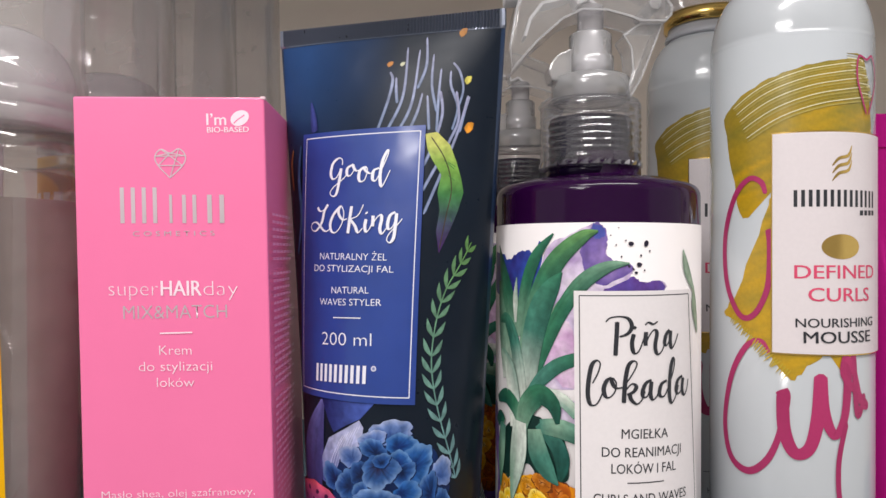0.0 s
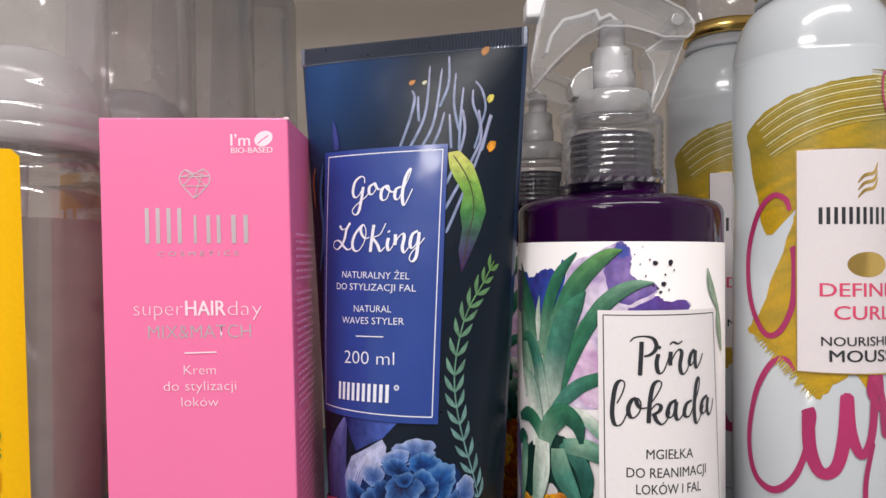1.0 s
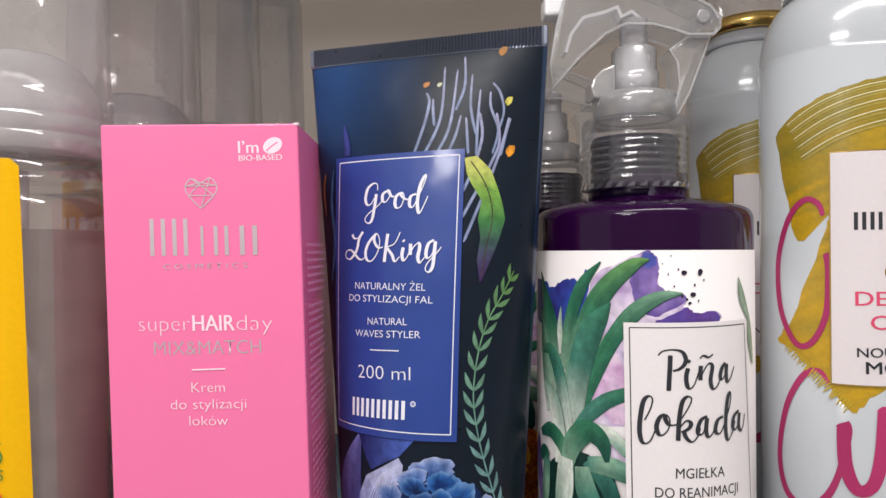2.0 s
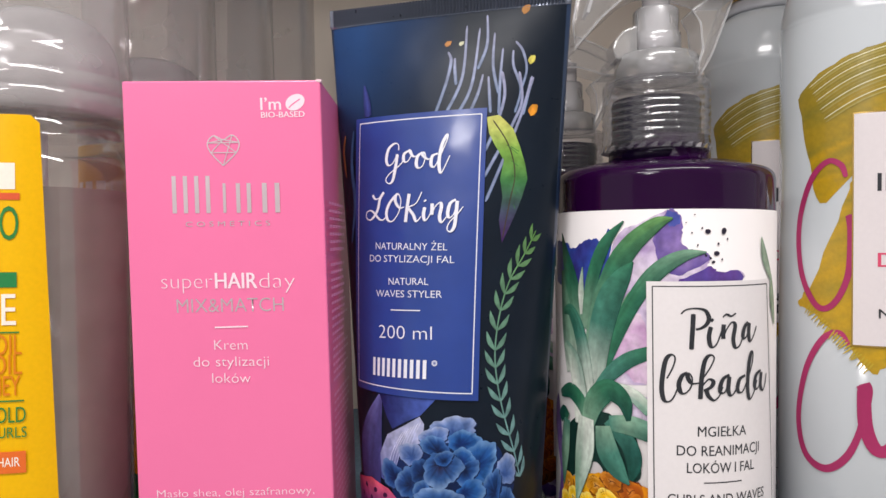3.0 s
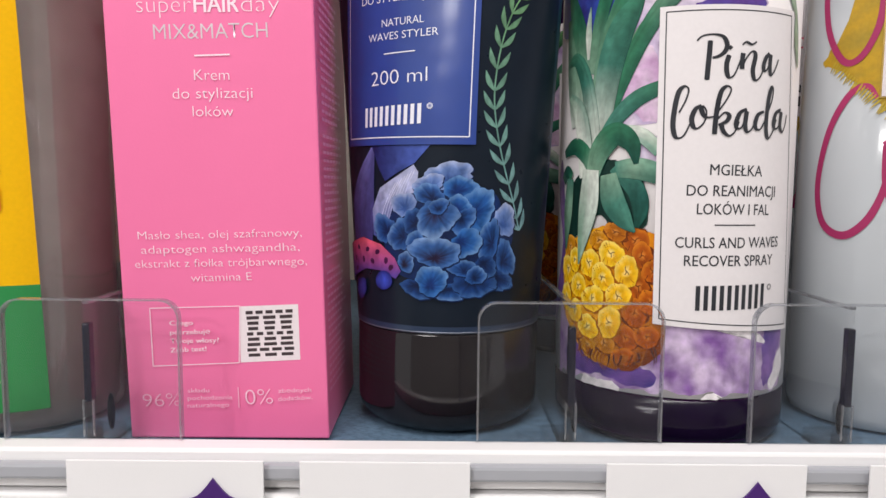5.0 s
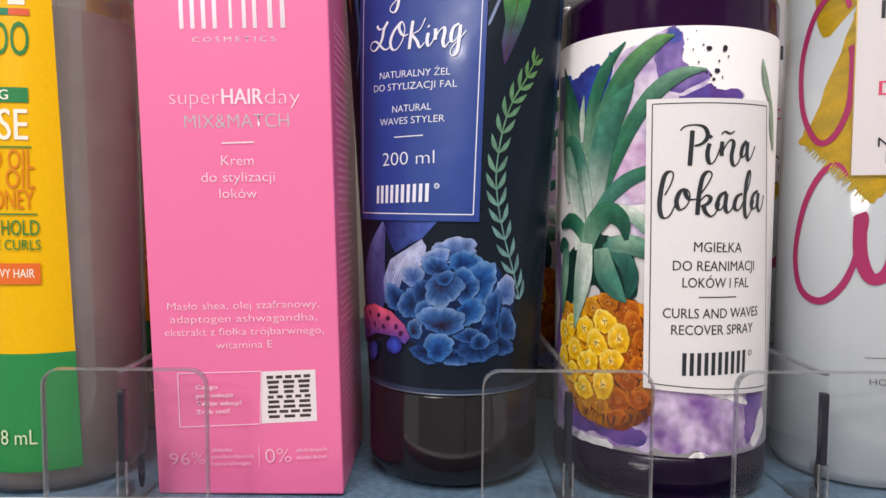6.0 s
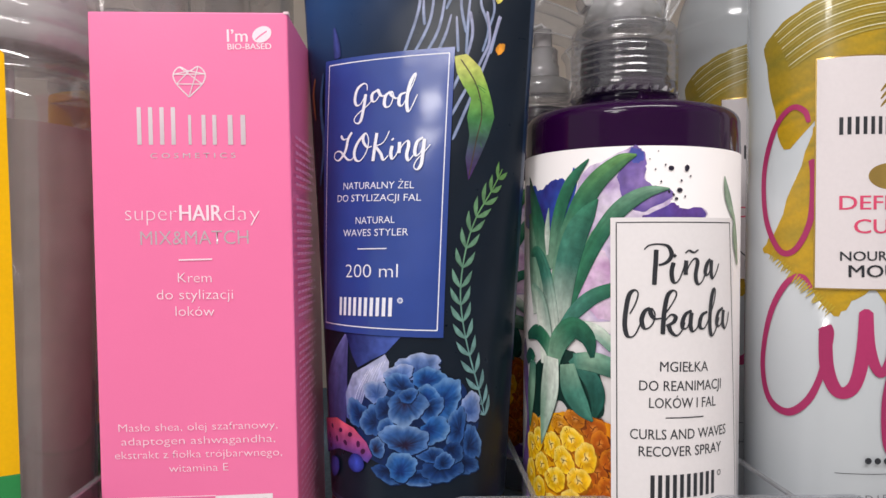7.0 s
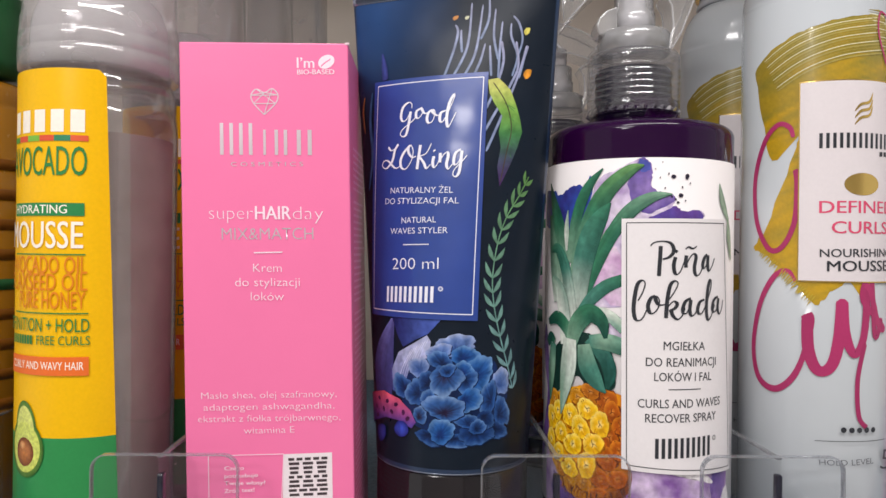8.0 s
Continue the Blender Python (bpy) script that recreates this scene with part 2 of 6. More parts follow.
def arc(cx, cz, r0, r1, a0, a1, n=8):
    """Profile points on a quarter round."""
    return [(cx + r0 * math.cos(radians(a0 + (a1 - a0) * i / n)), cz + r1 * math.sin(radians(a0 + (a1 - a0) * i / n))) for i in range(n + 1)]


def skin(place, u0, u1, v0, v1, nu, nv, off=0.0):
    """A sheet on a thing's skin."""
    verts = [place(u0 + (u1 - u0) * i / nu, v0 + (v1 - v0) * j / nv, off) for j in range(nv + 1) for i in range(nu + 1)]
    w = nu + 1
    return mesh_from(verts, [(j * w + i, j * w + i + 1, (j + 1) * w + i + 1, (j + 1) * w + i) for j in range(nv) for i in range(nu)])


def extrude_outline(pts, y0, y1, bevel=0.0):
    """An outline in x and z, thick from y0 to y1."""
    bm = bmesh.new()
    f = bm.faces.new([bm.verts.new((x, y0, z)) for x, z in pts])
    got = bmesh.ops.extrude_face_region(bm, geom=[f])
    for v in got["geom"]:
        if isinstance(v, bmesh.types.BMVert):
            v.co.y = y1
    if bevel:
        bmesh.ops.bevel(bm, geom=bm.edges[:], offset=bevel, segments=2, affect="EDGES", profile=0.5)
    return bm


def rounded(x0, x1, z0, z1, r, n=6):
    """A rectangle in x and z whose upper corners are rounded."""
    pts = [(x0, z0), (x1, z0)]
    pts += [(x1 - r + r * math.cos(radians(90 * i / n)), z1 - r + r * math.sin(radians(90 * i / n))) for i in range(n + 1)]
    pts += [(x0 + r - r * math.sin(radians(90 * i / n)), z1 - r + r * math.cos(radians(90 * i / n))) for i in range(n + 1)]
    return pts


def spline(pts, n=8):
    """A smooth line through a few points."""
    P = [pts[0], *pts, pts[-1]]
    out = []
    for i in range(1, len(P) - 2):
        for k in range(n):
            t = k / n
            out.append(tuple(0.5 * (2 * b + (c - a) * t + (2 * a - 5 * b + 4 * c - d) * t * t + (3 * b - a - 3 * c + d) * t ** 3)
                             for a, b, c, d in zip(P[i - 1], P[i], P[i + 1], P[i + 2])))
    return out + [pts[-1]]


class Ink:
    """Artwork printed on a skin: layers of flat colour, each a hair above the one below."""
    def __init__(self, place, start=0.00010, step=0.000012, drift=0.0):
        self.place, self.off, self.step, self.drift = place, start, step, drift
        self.verts, self.faces, self.colours, self.starts = [], [], [], []

    def mark(self):
        """What follows is a piece of its own."""
        self.starts.append((len(self.verts), len(self.faces)))

    def add(self, pts, faces, colours):
        base = len(self.verts)
        self.verts += [self.place(u, v, self.off) for u, v in pts]
        self.faces += [tuple(base + i for i in f) for f in faces]
        if self.drift:
            colours = [tuple(x * (1 + self.drift * (noise.noise((u * 500, v * 260, 1.0)) + 0.7 * noise.noise((u * 1400, v * 900, 5.0)))) for x in c[:3]) for c, (u, v) in zip(colours, pts)]
        self.colours += colours
        self.off += self.step

    def poly(self, pts, colour, cell=0.002):
        """A filled outline; colour may be a function of (u, v)."""
        bm = bmesh.new()
        f = bm.faces.new([bm.verts.new((u, v, 0)) for u, v in pts])
        bmesh.ops.triangulate(bm, faces=[f])
        us, vs = [p[0] for p in pts], [p[1] for p in pts]
        for axis, lo, hi in ((0, min(us), max(us)), (1, min(vs), max(vs))):
            for k in range(1, int((hi - lo) / cell) + 1):
                at, no = [0, 0, 0], [0, 0, 0]
                at[axis], no[axis] = lo + k * cell, 1
                bmesh.ops.bisect_plane(bm, geom=bm.verts[:] + bm.edges[:] + bm.faces[:], plane_co=at, plane_no=no)
        bm.verts.index_update()
        uv = [(v.co.x, v.co.y) for v in bm.verts]
        self.add(uv, [[v.index for v in f.verts] for f in bm.faces], [colour(*p) if callable(colour) else colour for p in uv])
        bm.free()

    def stroke(self, pts, width, colour, end=None, taper=True, n=8, mid=None, shade=1.0, fold=False):
        """A brush line through a few points; width a number or one per point; colour runs to end along it, and to mid in its middle."""
        ws = width if isinstance(width, (list, tuple)) else [width] * len(pts)
        line = spline([(u, v, w) for (u, v), w in zip(pts, ws)], n)
        uv, cols, m = [], [], len(line) - 1
        k = 2 * max(1, math.ceil(max(ws) / 0.0011))
        for i, (u, v, w) in enumerate(line):
            a, b = line[max(0, i - 1)], line[min(m, i + 1)]
            d = math.hypot(b[0] - a[0], b[1] - a[1]) or 1e-9
            nx, ny = -(b[1] - a[1]) / d, (b[0] - a[0]) / d
            if taper and (i == 0 or i == m):
                w *= 0.35
            c = colour if end is None else tuple(p + (q - p) * i / m for p, q in zip(colour, end))
            for j in range(k + 1):
                s = 1 - 2 * j / k
                uv.append((u + nx * w / 2 * s, v + ny * w / 2 * s))
                f = 0.0 if mid is None else 0.75 * (1 - abs(s)) ** 0.7
                if fold:
                    f = 0.92 - 0.45 * s if s > 0 else 0.30 + 0.25 * s
                g = shade if s > 0.1 and not fold else 1.0
                m_c = mid if mid is None or not isinstance(mid, list) else tuple(p + (q - p) * i / m for p, q in zip(*mid))
                cols.append(tuple(x * g for x in (c if mid is None else tuple(p + (q - p) * f for p, q in zip(c, m_c)))))
        r = k + 1
        self.add(uv, [(r * i + j, r * i + j + 1, r * i + r + j + 1, r * i + r + j) for i in range(m) for j in range(k)], cols)

    def blob(self, u, v, ru, rv, heart, rim, turn=0.0, ruffle=0.0, seed=0, n=18, middle=None):
        """A round patch whose colour runs from its heart to its rim."""
        rnd = random.Random(seed)
        ph = [rnd.uniform(0, 6.28) for _ in range(3)]
        uv, cols = [(u, v)], [heart]
        mid_c = middle or tuple((a + b) / 2 for a, b in zip(heart, rim))
        big = max(ru, rv)
        rings = max(3, math.ceil(big / 0.0006))
        n = max(n, math.ceil(6.283 * big / 0.0010))
        for q in range(1, rings + 1):
            s = q / rings
            c = tuple(a + (b - a) * s / 0.6 for a, b in zip(heart, mid_c)) if s < 0.6 else tuple(a + (b - a) * (s - 0.6) / 0.4 for a, b in zip(mid_c, rim))
            for k in range(n):
                a = 6.28318 * k / n
                w = s * (1 + s * ruffle * (0.5 * math.sin(3 * a + ph[0]) + 0.5 * math.sin(5 * a + ph[1]) + 0.4 * math.sin(8 * a + ph[2])))
                x, y = ru * w * math.cos(a), rv * w * math.sin(a)
                uv.append((u + x * math.cos(turn) - y * math.sin(turn), v + x * math.sin(turn) + y * math.cos(turn)))
                cols.append(c)
        faces = [(0, 1 + k, 1 + (k + 1) % n) for k in range(n)]
        for r in range(rings - 1):
            a, b = 1 + r * n, 1 + (r + 1) * n
            faces += [(a + k, b + k, b + (k + 1) % n, a + (k + 1) % n) for k in range(n)]
        self.add(uv, faces, cols)

    def cup(self, u, v, ru, rv, turn, facing, deep, body, pale, ruffle=0.14, seed=0):
        """A curled petal: dark in its hollow, its colour in the body, pale along the rim on the side it faces."""
        rn = random.Random(seed)
        ph = [rn.uniform(0, 6.28) for _ in range(4)]
        n, rings = max(26, math.ceil(6.283 * max(ru, rv) / 0.0008)), max(6, math.ceil(max(ru, rv) / 0.0005))
        fu, fv = -0.42 * ru * math.cos(facing), -0.42 * rv * math.sin(facing)
        uv, cols = [(u + fu, v + fv)], [deep]
        for q in range(1, rings + 1):
            t = q / rings
            for k in range(n):
                a = 6.28318 * k / n
                w = 1 + t * ruffle * (0.7 * math.sin(2 * a + ph[0]) + 0.5 * math.sin(3 * a + ph[1]) + 0.35 * math.sin(7 * a + ph[2]) + 0.22 * math.sin(13 * a + ph[3]))
                x, y = ru * w * math.cos(a), rv * w * math.sin(a)
                x, y = x * math.cos(turn) - y * math.sin(turn), x * math.sin(turn) + y * math.cos(turn)
                uv.append((u + fu * (1 - t) + x * t, v + fv * (1 - t) + y * t))
                towards = 0.5 + 0.5 * math.cos(math.atan2(y, x) - facing)
                vein = 0.34 * noise.noise((3.2 * math.cos(a) + seed, 3.2 * math.sin(a), t * 1.2)) + 0.10 * math.sin(17 * a + ph[3]) * t
                f = max(0.0, min(1.0, (t - 0.16) / 0.62 + 1.3 * vein))
                g = max(0.0, min(1.0, (t - 0.66) / 0.32 + vein)) ** 1.4 * (0.10 + 0.90 * towards ** 1.3)
                c = tuple(p + (o - p) * f for p, o in zip(deep, body))
                cols.append(tuple(p + (o - p) * g for p, o in zip(c, pale)))
        faces = [(0, 1 + k, 1 + (k + 1) % n) for k in range(n)]
        for r in range(rings - 1):
            a, b = 1 + r * n, 1 + (r + 1) * n
            faces += [(a + k, b + k, b + (k + 1) % n, a + (k + 1) % n) for k in range(n)]
        self.add(uv, faces, cols)

    def blade(self, pts, widths, foot, body, tip, dark, lit=1, seed=0):
        """A painted leaf: pale at its foot, its colour in the middle and at its tip, one half darker than the other, streaked along."""
        line = spline([(u, v, w) for (u, v), w in zip(pts, widths)], 9)
        m, k = len(line) - 1, 14
        uv, cols = [], []
        for i, (u, v, w) in enumerate(line):
            a, b = line[max(0, i - 1)], line[min(m, i + 1)]
            d = math.hypot(b[0] - a[0], b[1] - a[1]) or 1e-9
            nx, ny = -(b[1] - a[1]) / d, (b[0] - a[0]) / d
            t = i / m
            c = tuple(p + (q - p) * min(1, t / 0.42) for p, q in zip(foot, body)) if t < 0.42 else tuple(p + (q - p) * (t - 0.42) / 0.58 for p, q in zip(body, tip))
            for j in range(k + 1):
                e = (1 - 2 * j / k) * lit
                uv.append((u + nx * w / 2 * e * lit, v + ny * w / 2 * e * lit))
                streak = 0.20 * noise.noise((e * 5 + seed, t * 1.6, seed * 3.1)) + 0.12 * noise.noise((e * 14, t * 3.0 + seed, 7.0))
                f = max(0.0, min(1.0, 0.35 - 1.5 * e + 3 * streak)) * (0.10 + 0.46 * min(1, t / 0.5)) + (0.10 if abs(e) > 0.9 else 0.0)
                f = max(0.0, min(1.0, f))
                cols.append(tuple(max(0.0, (p + (q - p) * f) * (1 + 1.1 * streak)) for p, q in zip(c, dark)))
        r = k + 1
        self.add(uv, [(r * i + j, r * i + j + 1, r * i + r + j + 1, r * i + r + j) for i in range(m) for j in range(k)], cols)

    def border(self, corners, width, colour):
        """A thin frame along the four corners."""
        self.mark()
        for a, b in zip(corners, corners[1:] + corners[:1]):
            k = max(2, int(math.hypot(b[0] - a[0], b[1] - a[1]) / 0.002))
            pts = [(a[0] + (b[0] - a[0]) * i / k, a[1] + (b[1] - a[1]) * i / k) for i in range(k + 1)]
            self.stroke(pts, width, colour, taper=False, n=1)

    def text(self, words, left, right, tall, colour, weight=0.0):
        """Words in the built-in font, from left to right along their baseline, with capitals so tall."""
        data = bpy.data.curves.new("t", "FONT")
        data.body, data.resolution_u, data.offset = words, 3, min(0.0, weight)
        ob = new("t", data)
        me = bpy.data.meshes.new_from_object(ob.evaluated_get(bpy.context.evaluated_depsgraph_get()))
        co = [(v.co.x, v.co.y) for v in me.vertices]
        faces = [list(p.vertices) for p in me.polygons]
        bpy.data.objects.remove(ob)
        bpy.data.curves.remove(data)
        bpy.data.meshes.remove(me)
        x0, x1 = min(c[0] for c in co), max(c[0] for c in co)
        du, dv = right[0] - left[0], right[1] - left[1]
        wide = math.hypot(du, dv)
        sx, sy = wide / (x1 - x0), tall / 0.73
        uv = []
        for x, y in co:
            p, q = (x - x0) * sx, y * sy
            uv.append((left[0] + p * du / wide - q * dv / wide, left[1] + p * dv / wide + q * du / wide))
        self.mark()
        for shift in ((0,) if weight <= 0 else (-1, 0, 1)):
            d = shift * weight * sx * 0.9
            self.add([(p + d, q) for p, q in uv], faces, [colour] * len(uv))
            self.off -= self.step * 0.7
        self.off += self.step

    def bars(self, left, right, tall, colour, count=1, gap=0.25):
        """Plain bars in a row."""
        self.mark()
        for i in range(count):
            a, b = (i + gap / 2) / count, (i + 1 - gap / 2) / count
            p = [left[k] + (right[k] - left[k]) * a for k in (0, 1)]
            q = [left[k] + (right[k] - left[k]) * b for k in (0, 1)]
            self.poly([tuple(p), tuple(q), (q[0], q[1] + tall), (p[0], p[1] + tall)], colour, 0.003)
            self.off -= self.step
        self.off += self.step

    def build(self, name, parent, material=None, label=""):
        """One object for each marked piece, or one for all."""
        cuts = [(0, 0)] + [c for c in self.starts if c != (0, 0)] + [(len(self.verts), len(self.faces))]
        for (v0, f0), (v1, f1) in zip(cuts, cuts[1:]):
            if v1 == v0:
                continue
            me = mesh_from(self.verts[v0:v1], [tuple(i - v0 for i in f) for f in self.faces[f0:f1]])
            at = me.attributes.new("ink", "FLOAT_COLOR", "POINT")
            at.data.foreach_set("color", [x for c in self.colours[v0:v1] for x in (*c[:3], 1.0)])
            ob = part(name, me, material or M_INK, parent, label)
        return ob


# ---- the shelf bay and the aisle ----
def slab(name, lo, hi, material, label, bevel=0.0):
    ob = part(name, box_bm(lo, hi, bevel), material)
    return tagged(ob, label, name.split("_")[0], "", "structure")


slab("shelf_board", (-0.6, -0.014, -0.018), (0.6, 0.31, 0.0), M_SHELF, "shelf board with a speckled blue-grey mat", 0.0006)
# Out of view above; height and front edge chosen to shade the back row.
slab("shelf_above", (-0.6, -0.08, 0.352), (0.6, 0.31, 0.372), M_RAIL, "unseen white shelf above, set to shade the back row", 0.001)
slab("wall_back", (-0.6, 0.31, -0.55), (0.6, 0.33, 0.84), M_BACK, "plain grey-beige back panel of the shelving")
slab("wall_left", (-0.62, -0.02, -0.55), (-0.6, 0.33, 0.84), M_BACK, "grey side panel of the shelving")
slab("wall_right", (0.6, -0.02, -0.55), (0.62, 0.33, 0.84), M_BACK, "grey side panel of the shelving")
# Aisle wall, floor and ceiling are unseen, added to shape the bounce light.
slab("wall_aisle", (-1.2, -1.20, -0.55), (1.2, -1.15, 0.84), M_WALL, "unseen pale wall added across the aisle for bounce light")
slab("floor", (-1.2, -1.20, -0.57), (1.2, 0.36, -0.55), M_FLOORTILE, "unseen pale floor added to bounce light upwards")
slab("ceiling", (-1.2, -1.20, 0.84), (1.2, 0.36, 0.86), M_RAIL, "unseen white ceiling added to close the aisle")


# the front rail with its clear lip
rail = thing("shelf_rail", "white ribbed price rail along the shelf front", "shelf rail", kind="structure")
part("rail_top", box_bm((-0.6, -0.0215, -0.004), (0.6, -0.0145, 0.0055), 0.0008), M_RAIL, rail)
part("rail_lip", box_bm((-0.6, -0.0245, -0.0010), (0.6, -0.0217, 0.0030), 0.0009), M_RAILGREY, rail)
part("rail_face", box_bm((-0.6, -0.0240, -0.045), (0.6, -0.0160, -0.0045), 0.0006), M_RAIL, rail)
for k in range(3):
    part("rail_rib", box_bm((-0.6, -0.0252, -0.0100 - 0.012 * k), (0.6, -0.0241, -0.0078 - 0.012 * k), 0.0004), M_RAILGREY, rail)


# ---- acrylic dividers ----
def divider(x, plate0, plate1):
    d = thing("shelf_divider", "clear acrylic shelf divider with a rounded front plate and dark strip", "shelf divider", "dividers along the shelf front")
    out = rounded(plate0, plate1, 0.0057, 0.0401, 0.0045)
    part("front_plate", extrude_outline(out, -0.0165, -0.0150), M_ACRYL, d)
    # Hazy strip laid round the plate to draw its bright edge lines.
    rim = [(u, v) for u, v in out[1:] + out[:1]]
    verts, faces = [], []
    for i, (u, v) in enumerate(rim):
        cxm, czm = (plate0 + plate1) / 2, 0.02
        w = math.hypot(u - cxm, v - czm)
        for s, y in ((0.0, -0.0167), (0.0, -0.0148), (0.00055, -0.0148), (0.00055, -0.0167)):
            verts.append((u - (u - cxm) / w * s, y, v - (v - czm) / w * s))
    for i in range(len(rim) - 1):
        for k in range(4):
            faces.append((4 * i + k, 4 * i + (k + 1) % 4, 4 * i + 4 + (k + 1) % 4, 4 * i + 4 + k))
    part("plate_edge", mesh_from(verts, faces, False), M_EDGE, d, "hazy strip for the light caught in the plate's edge")
    part("divider_sheet", extrude_outline([(x - 0.0006, 0.0), (x + 0.0006, 0.0), (x + 0.0006, 0.0385), (x - 0.0006, 0.0385)], -0.0145, 0.28), M_ACRYL, d)
    part("sheet_edge", box_bm((x - 0.0007, -0.0145, 0.0385), (x + 0.0007, 0.28, 0.0392)), M_EDGE, d)
    part("dark_strip", box_bm((x - 0.0009, -0.0149, 0.0145), (x + 0.0009, -0.0125, 0.0338), 0.0003), M_STRIP, d, "dark navy strip")
    clip = part("clip", box_bm((x - 0.0015, -0.0147, 0.0002), (x + 0.0015, -0.0105, 0.0148), 0.0005), M_ACRYL, d, "clear plastic clip")
    for side in (-0.0012, 0.0012):
        part("clip_edge", box_bm((x + side - 0.00022, -0.0149, 0.0060), (x + side + 0.00022, -0.0146, 0.0150)), M_EDGE, clip)
    part("clip_foot", box_bm((x - 0.0060, -0.0147, 0.0001), (x + 0.0050, -0.0050, 0.0068), 0.0012), M_ACRYL, d)
    # Filled dark ellipse drawn in place of the clip's hole; nothing is cut.
    bm = bmesh.new()
    bmesh.ops.create_circle(bm, cap_ends=True, radius=0.0022, segments=20)
    for v in bm.verts:
        v.co = (x + 0.0022 + v.co.x * 0.45, -0.0080, 0.0100 + v.co.y * 2.2)
    part("clip_hole_dark", bm, M_STRIP, d)


divider(-0.0634, -0.0830, -0.0402)
divider(0.0540, 0.0310, 0.0757)
divider(0.1214, 0.0970, 0.1405)
divider(0.2000, 0.1780, 0.2220)
divider(-0.1400, -0.1620, -0.1180)


# ---- pink carton ----
carton = thing("carton", "pink cardboard carton with silver and white lettering", "box")
def solid_box():
    f = [on_box(0, 0), on_box(BOX_W, 0), on_box(BOX_W, BOX_H), on_box(0, BOX_H)]
    b = [(x, y + BOX_D, z) for x, y, z in f]
    bm = bmesh.new()
    v = [bm.verts.new(p) for p in f + b]
    for q in ((0, 1, 2, 3), (5, 4, 7, 6), (1, 5, 6, 2), (4, 0, 3, 7), (4, 5, 1, 0)):
        bm.faces.new([v[i] for i in q])
    top = bm.faces.new([v[i] for i in (3, 2, 6, 7)])
    bmesh.ops.recalc_face_normals(bm, faces=bm.faces[:])
    bmesh.ops.bevel(bm, geom=bm.edges[:], offset=0.0005, segments=2, affect="EDGES", profile=0.5)
    return bm
carton_body = part("carton_body", solid_box(), M_PINK, carton)

# ---- tube ----
tube = thing("hair_gel_tube", "dark blue plastic tube printed with flowers, standing on its black cap", "tube")
def tube_body():
    verts, faces, n, m = [], [], 96, 60
    for j in range(m + 1):
        v = CAP_H + (TUBE_TOP - CAP_H - 0.0054) * j / m
        _, _, a, _ = tube_ring(v)
        verts += [on_tube((2 * math.pi * k / n) * a, v) for k in range(n)]
    for j in range(m):
        for k in range(n):
            q = (k + 1) % n
            faces.append((j * n + k, j * n + q, (j + 1) * n + q, (j + 1) * n + k))
    return mesh_from(verts, faces)
part("tube_body", tube_body(), M_TUBE, tube)
def crimp():
    """The pressed seam along the tube's end, with its fine upright flutes."""
    verts, faces, n = [], [], 150
    c, s = math.cos(TUBE_TURN), math.sin(TUBE_TURN)
    v0 = TUBE_TOP - 0.0056
    x0, y0, a0, b0 = tube_ring(v0)
    for side in (-1, 1):
        for i in range(n + 1):
            w = 2 * i / n - 1
            for v in (v0, v0 + 0.0008, TUBE_TOP - 0.0004, TUBE_TOP):
                cx, cy, a, b = tube_ring(v)
                flute = 0.00060 * (1 if i % 2 else -1) if v0 < v < TUBE_TOP and 2 < i < n - 2 else 0.0
                q = (0.0008 if v > v0 else b0 * math.sqrt(max(0, 1 - w * w)) + 0.0002) + flute
                p = a0 * w
                verts.append((cx + p * c - side * q * -s * -1, cy + p * s + side * q * c, v))
    for h in range(2):
        o = h * 4 * (n + 1)
        for i in range(n):
            for j in range(3):
                faces.append((o + 4 * i + j, o + 4 * i + j + 1, o + 4 * i + 5 + j, o + 4 * i + 4 + j))
    for i in range(n):
        faces.append((4 * i + 3, 4 * (n + 1) + 4 * i + 3, 4 * (n + 1) + 4 * i + 7, 4 * i + 7))
    return mesh_from(verts, faces, False)
part("crimp", crimp(), M_CRIMP, tube, "fluted pressed end of the tube")
part("cap", lathe([(0.0, 0.0004), (0.018, 0.0004)] + arc(CAP_R - 0.0065, 0.0065, 0.0063, 0.0061, -85, 0) + [(CAP_R - 0.0002, CAP_H - 0.0012), (CAP_R - 0.0007, CAP_H - 0.0004), (CAP_R - 0.004, CAP_H)], CAP_X, CAP_Y), M_CAPBLACK, tube, "glossy black flip cap")
part("cap_seam", lathe([(CAP_R - 0.001, CAP_H - 0.0007), (CAP_R + 0.00003, CAP_H - 0.0002), (CAP_R + 0.00003, CAP_H + 0.0001), (CAP_R - 0.001, CAP_H + 0.0004)], CAP_X, CAP_Y), M_CRIMP, tube)


# ---- mist spray bottle ----
def outline_rim(pts, y0, y1, wide):
    """A band just inside an outline in x and z, thick from y0 to y1."""
    n = len(pts)
    verts, faces = [], []
    turned = sum(a[0] * b[1] - b[0] * a[1] for a, b in zip(pts, pts[1:] + pts[:1])) > 0
    for i, (u, v) in enumerate(pts):
        a, b = pts[i - 1], pts[(i + 1) % n]
        d = math.hypot(b[0] - a[0], b[1] - a[1]) or 1e-9
        nx, nz = -(b[1] - a[1]) / d * wide, (b[0] - a[0]) / d * wide
        if not turned:
            nx, nz = -nx, -nz
        verts += [(u, y0, v), (u, y1, v), (u + nx, y1, v + nz), (u + nx, y0, v + nz)]
    for i in range(n):
        o, q = 4 * i, 4 * ((i + 1) % n)
        faces += [(o + k, o + (k + 1) % 4, q + (k + 1) % 4, q + k) for k in range(4)]
    return mesh_from(verts, faces, False)


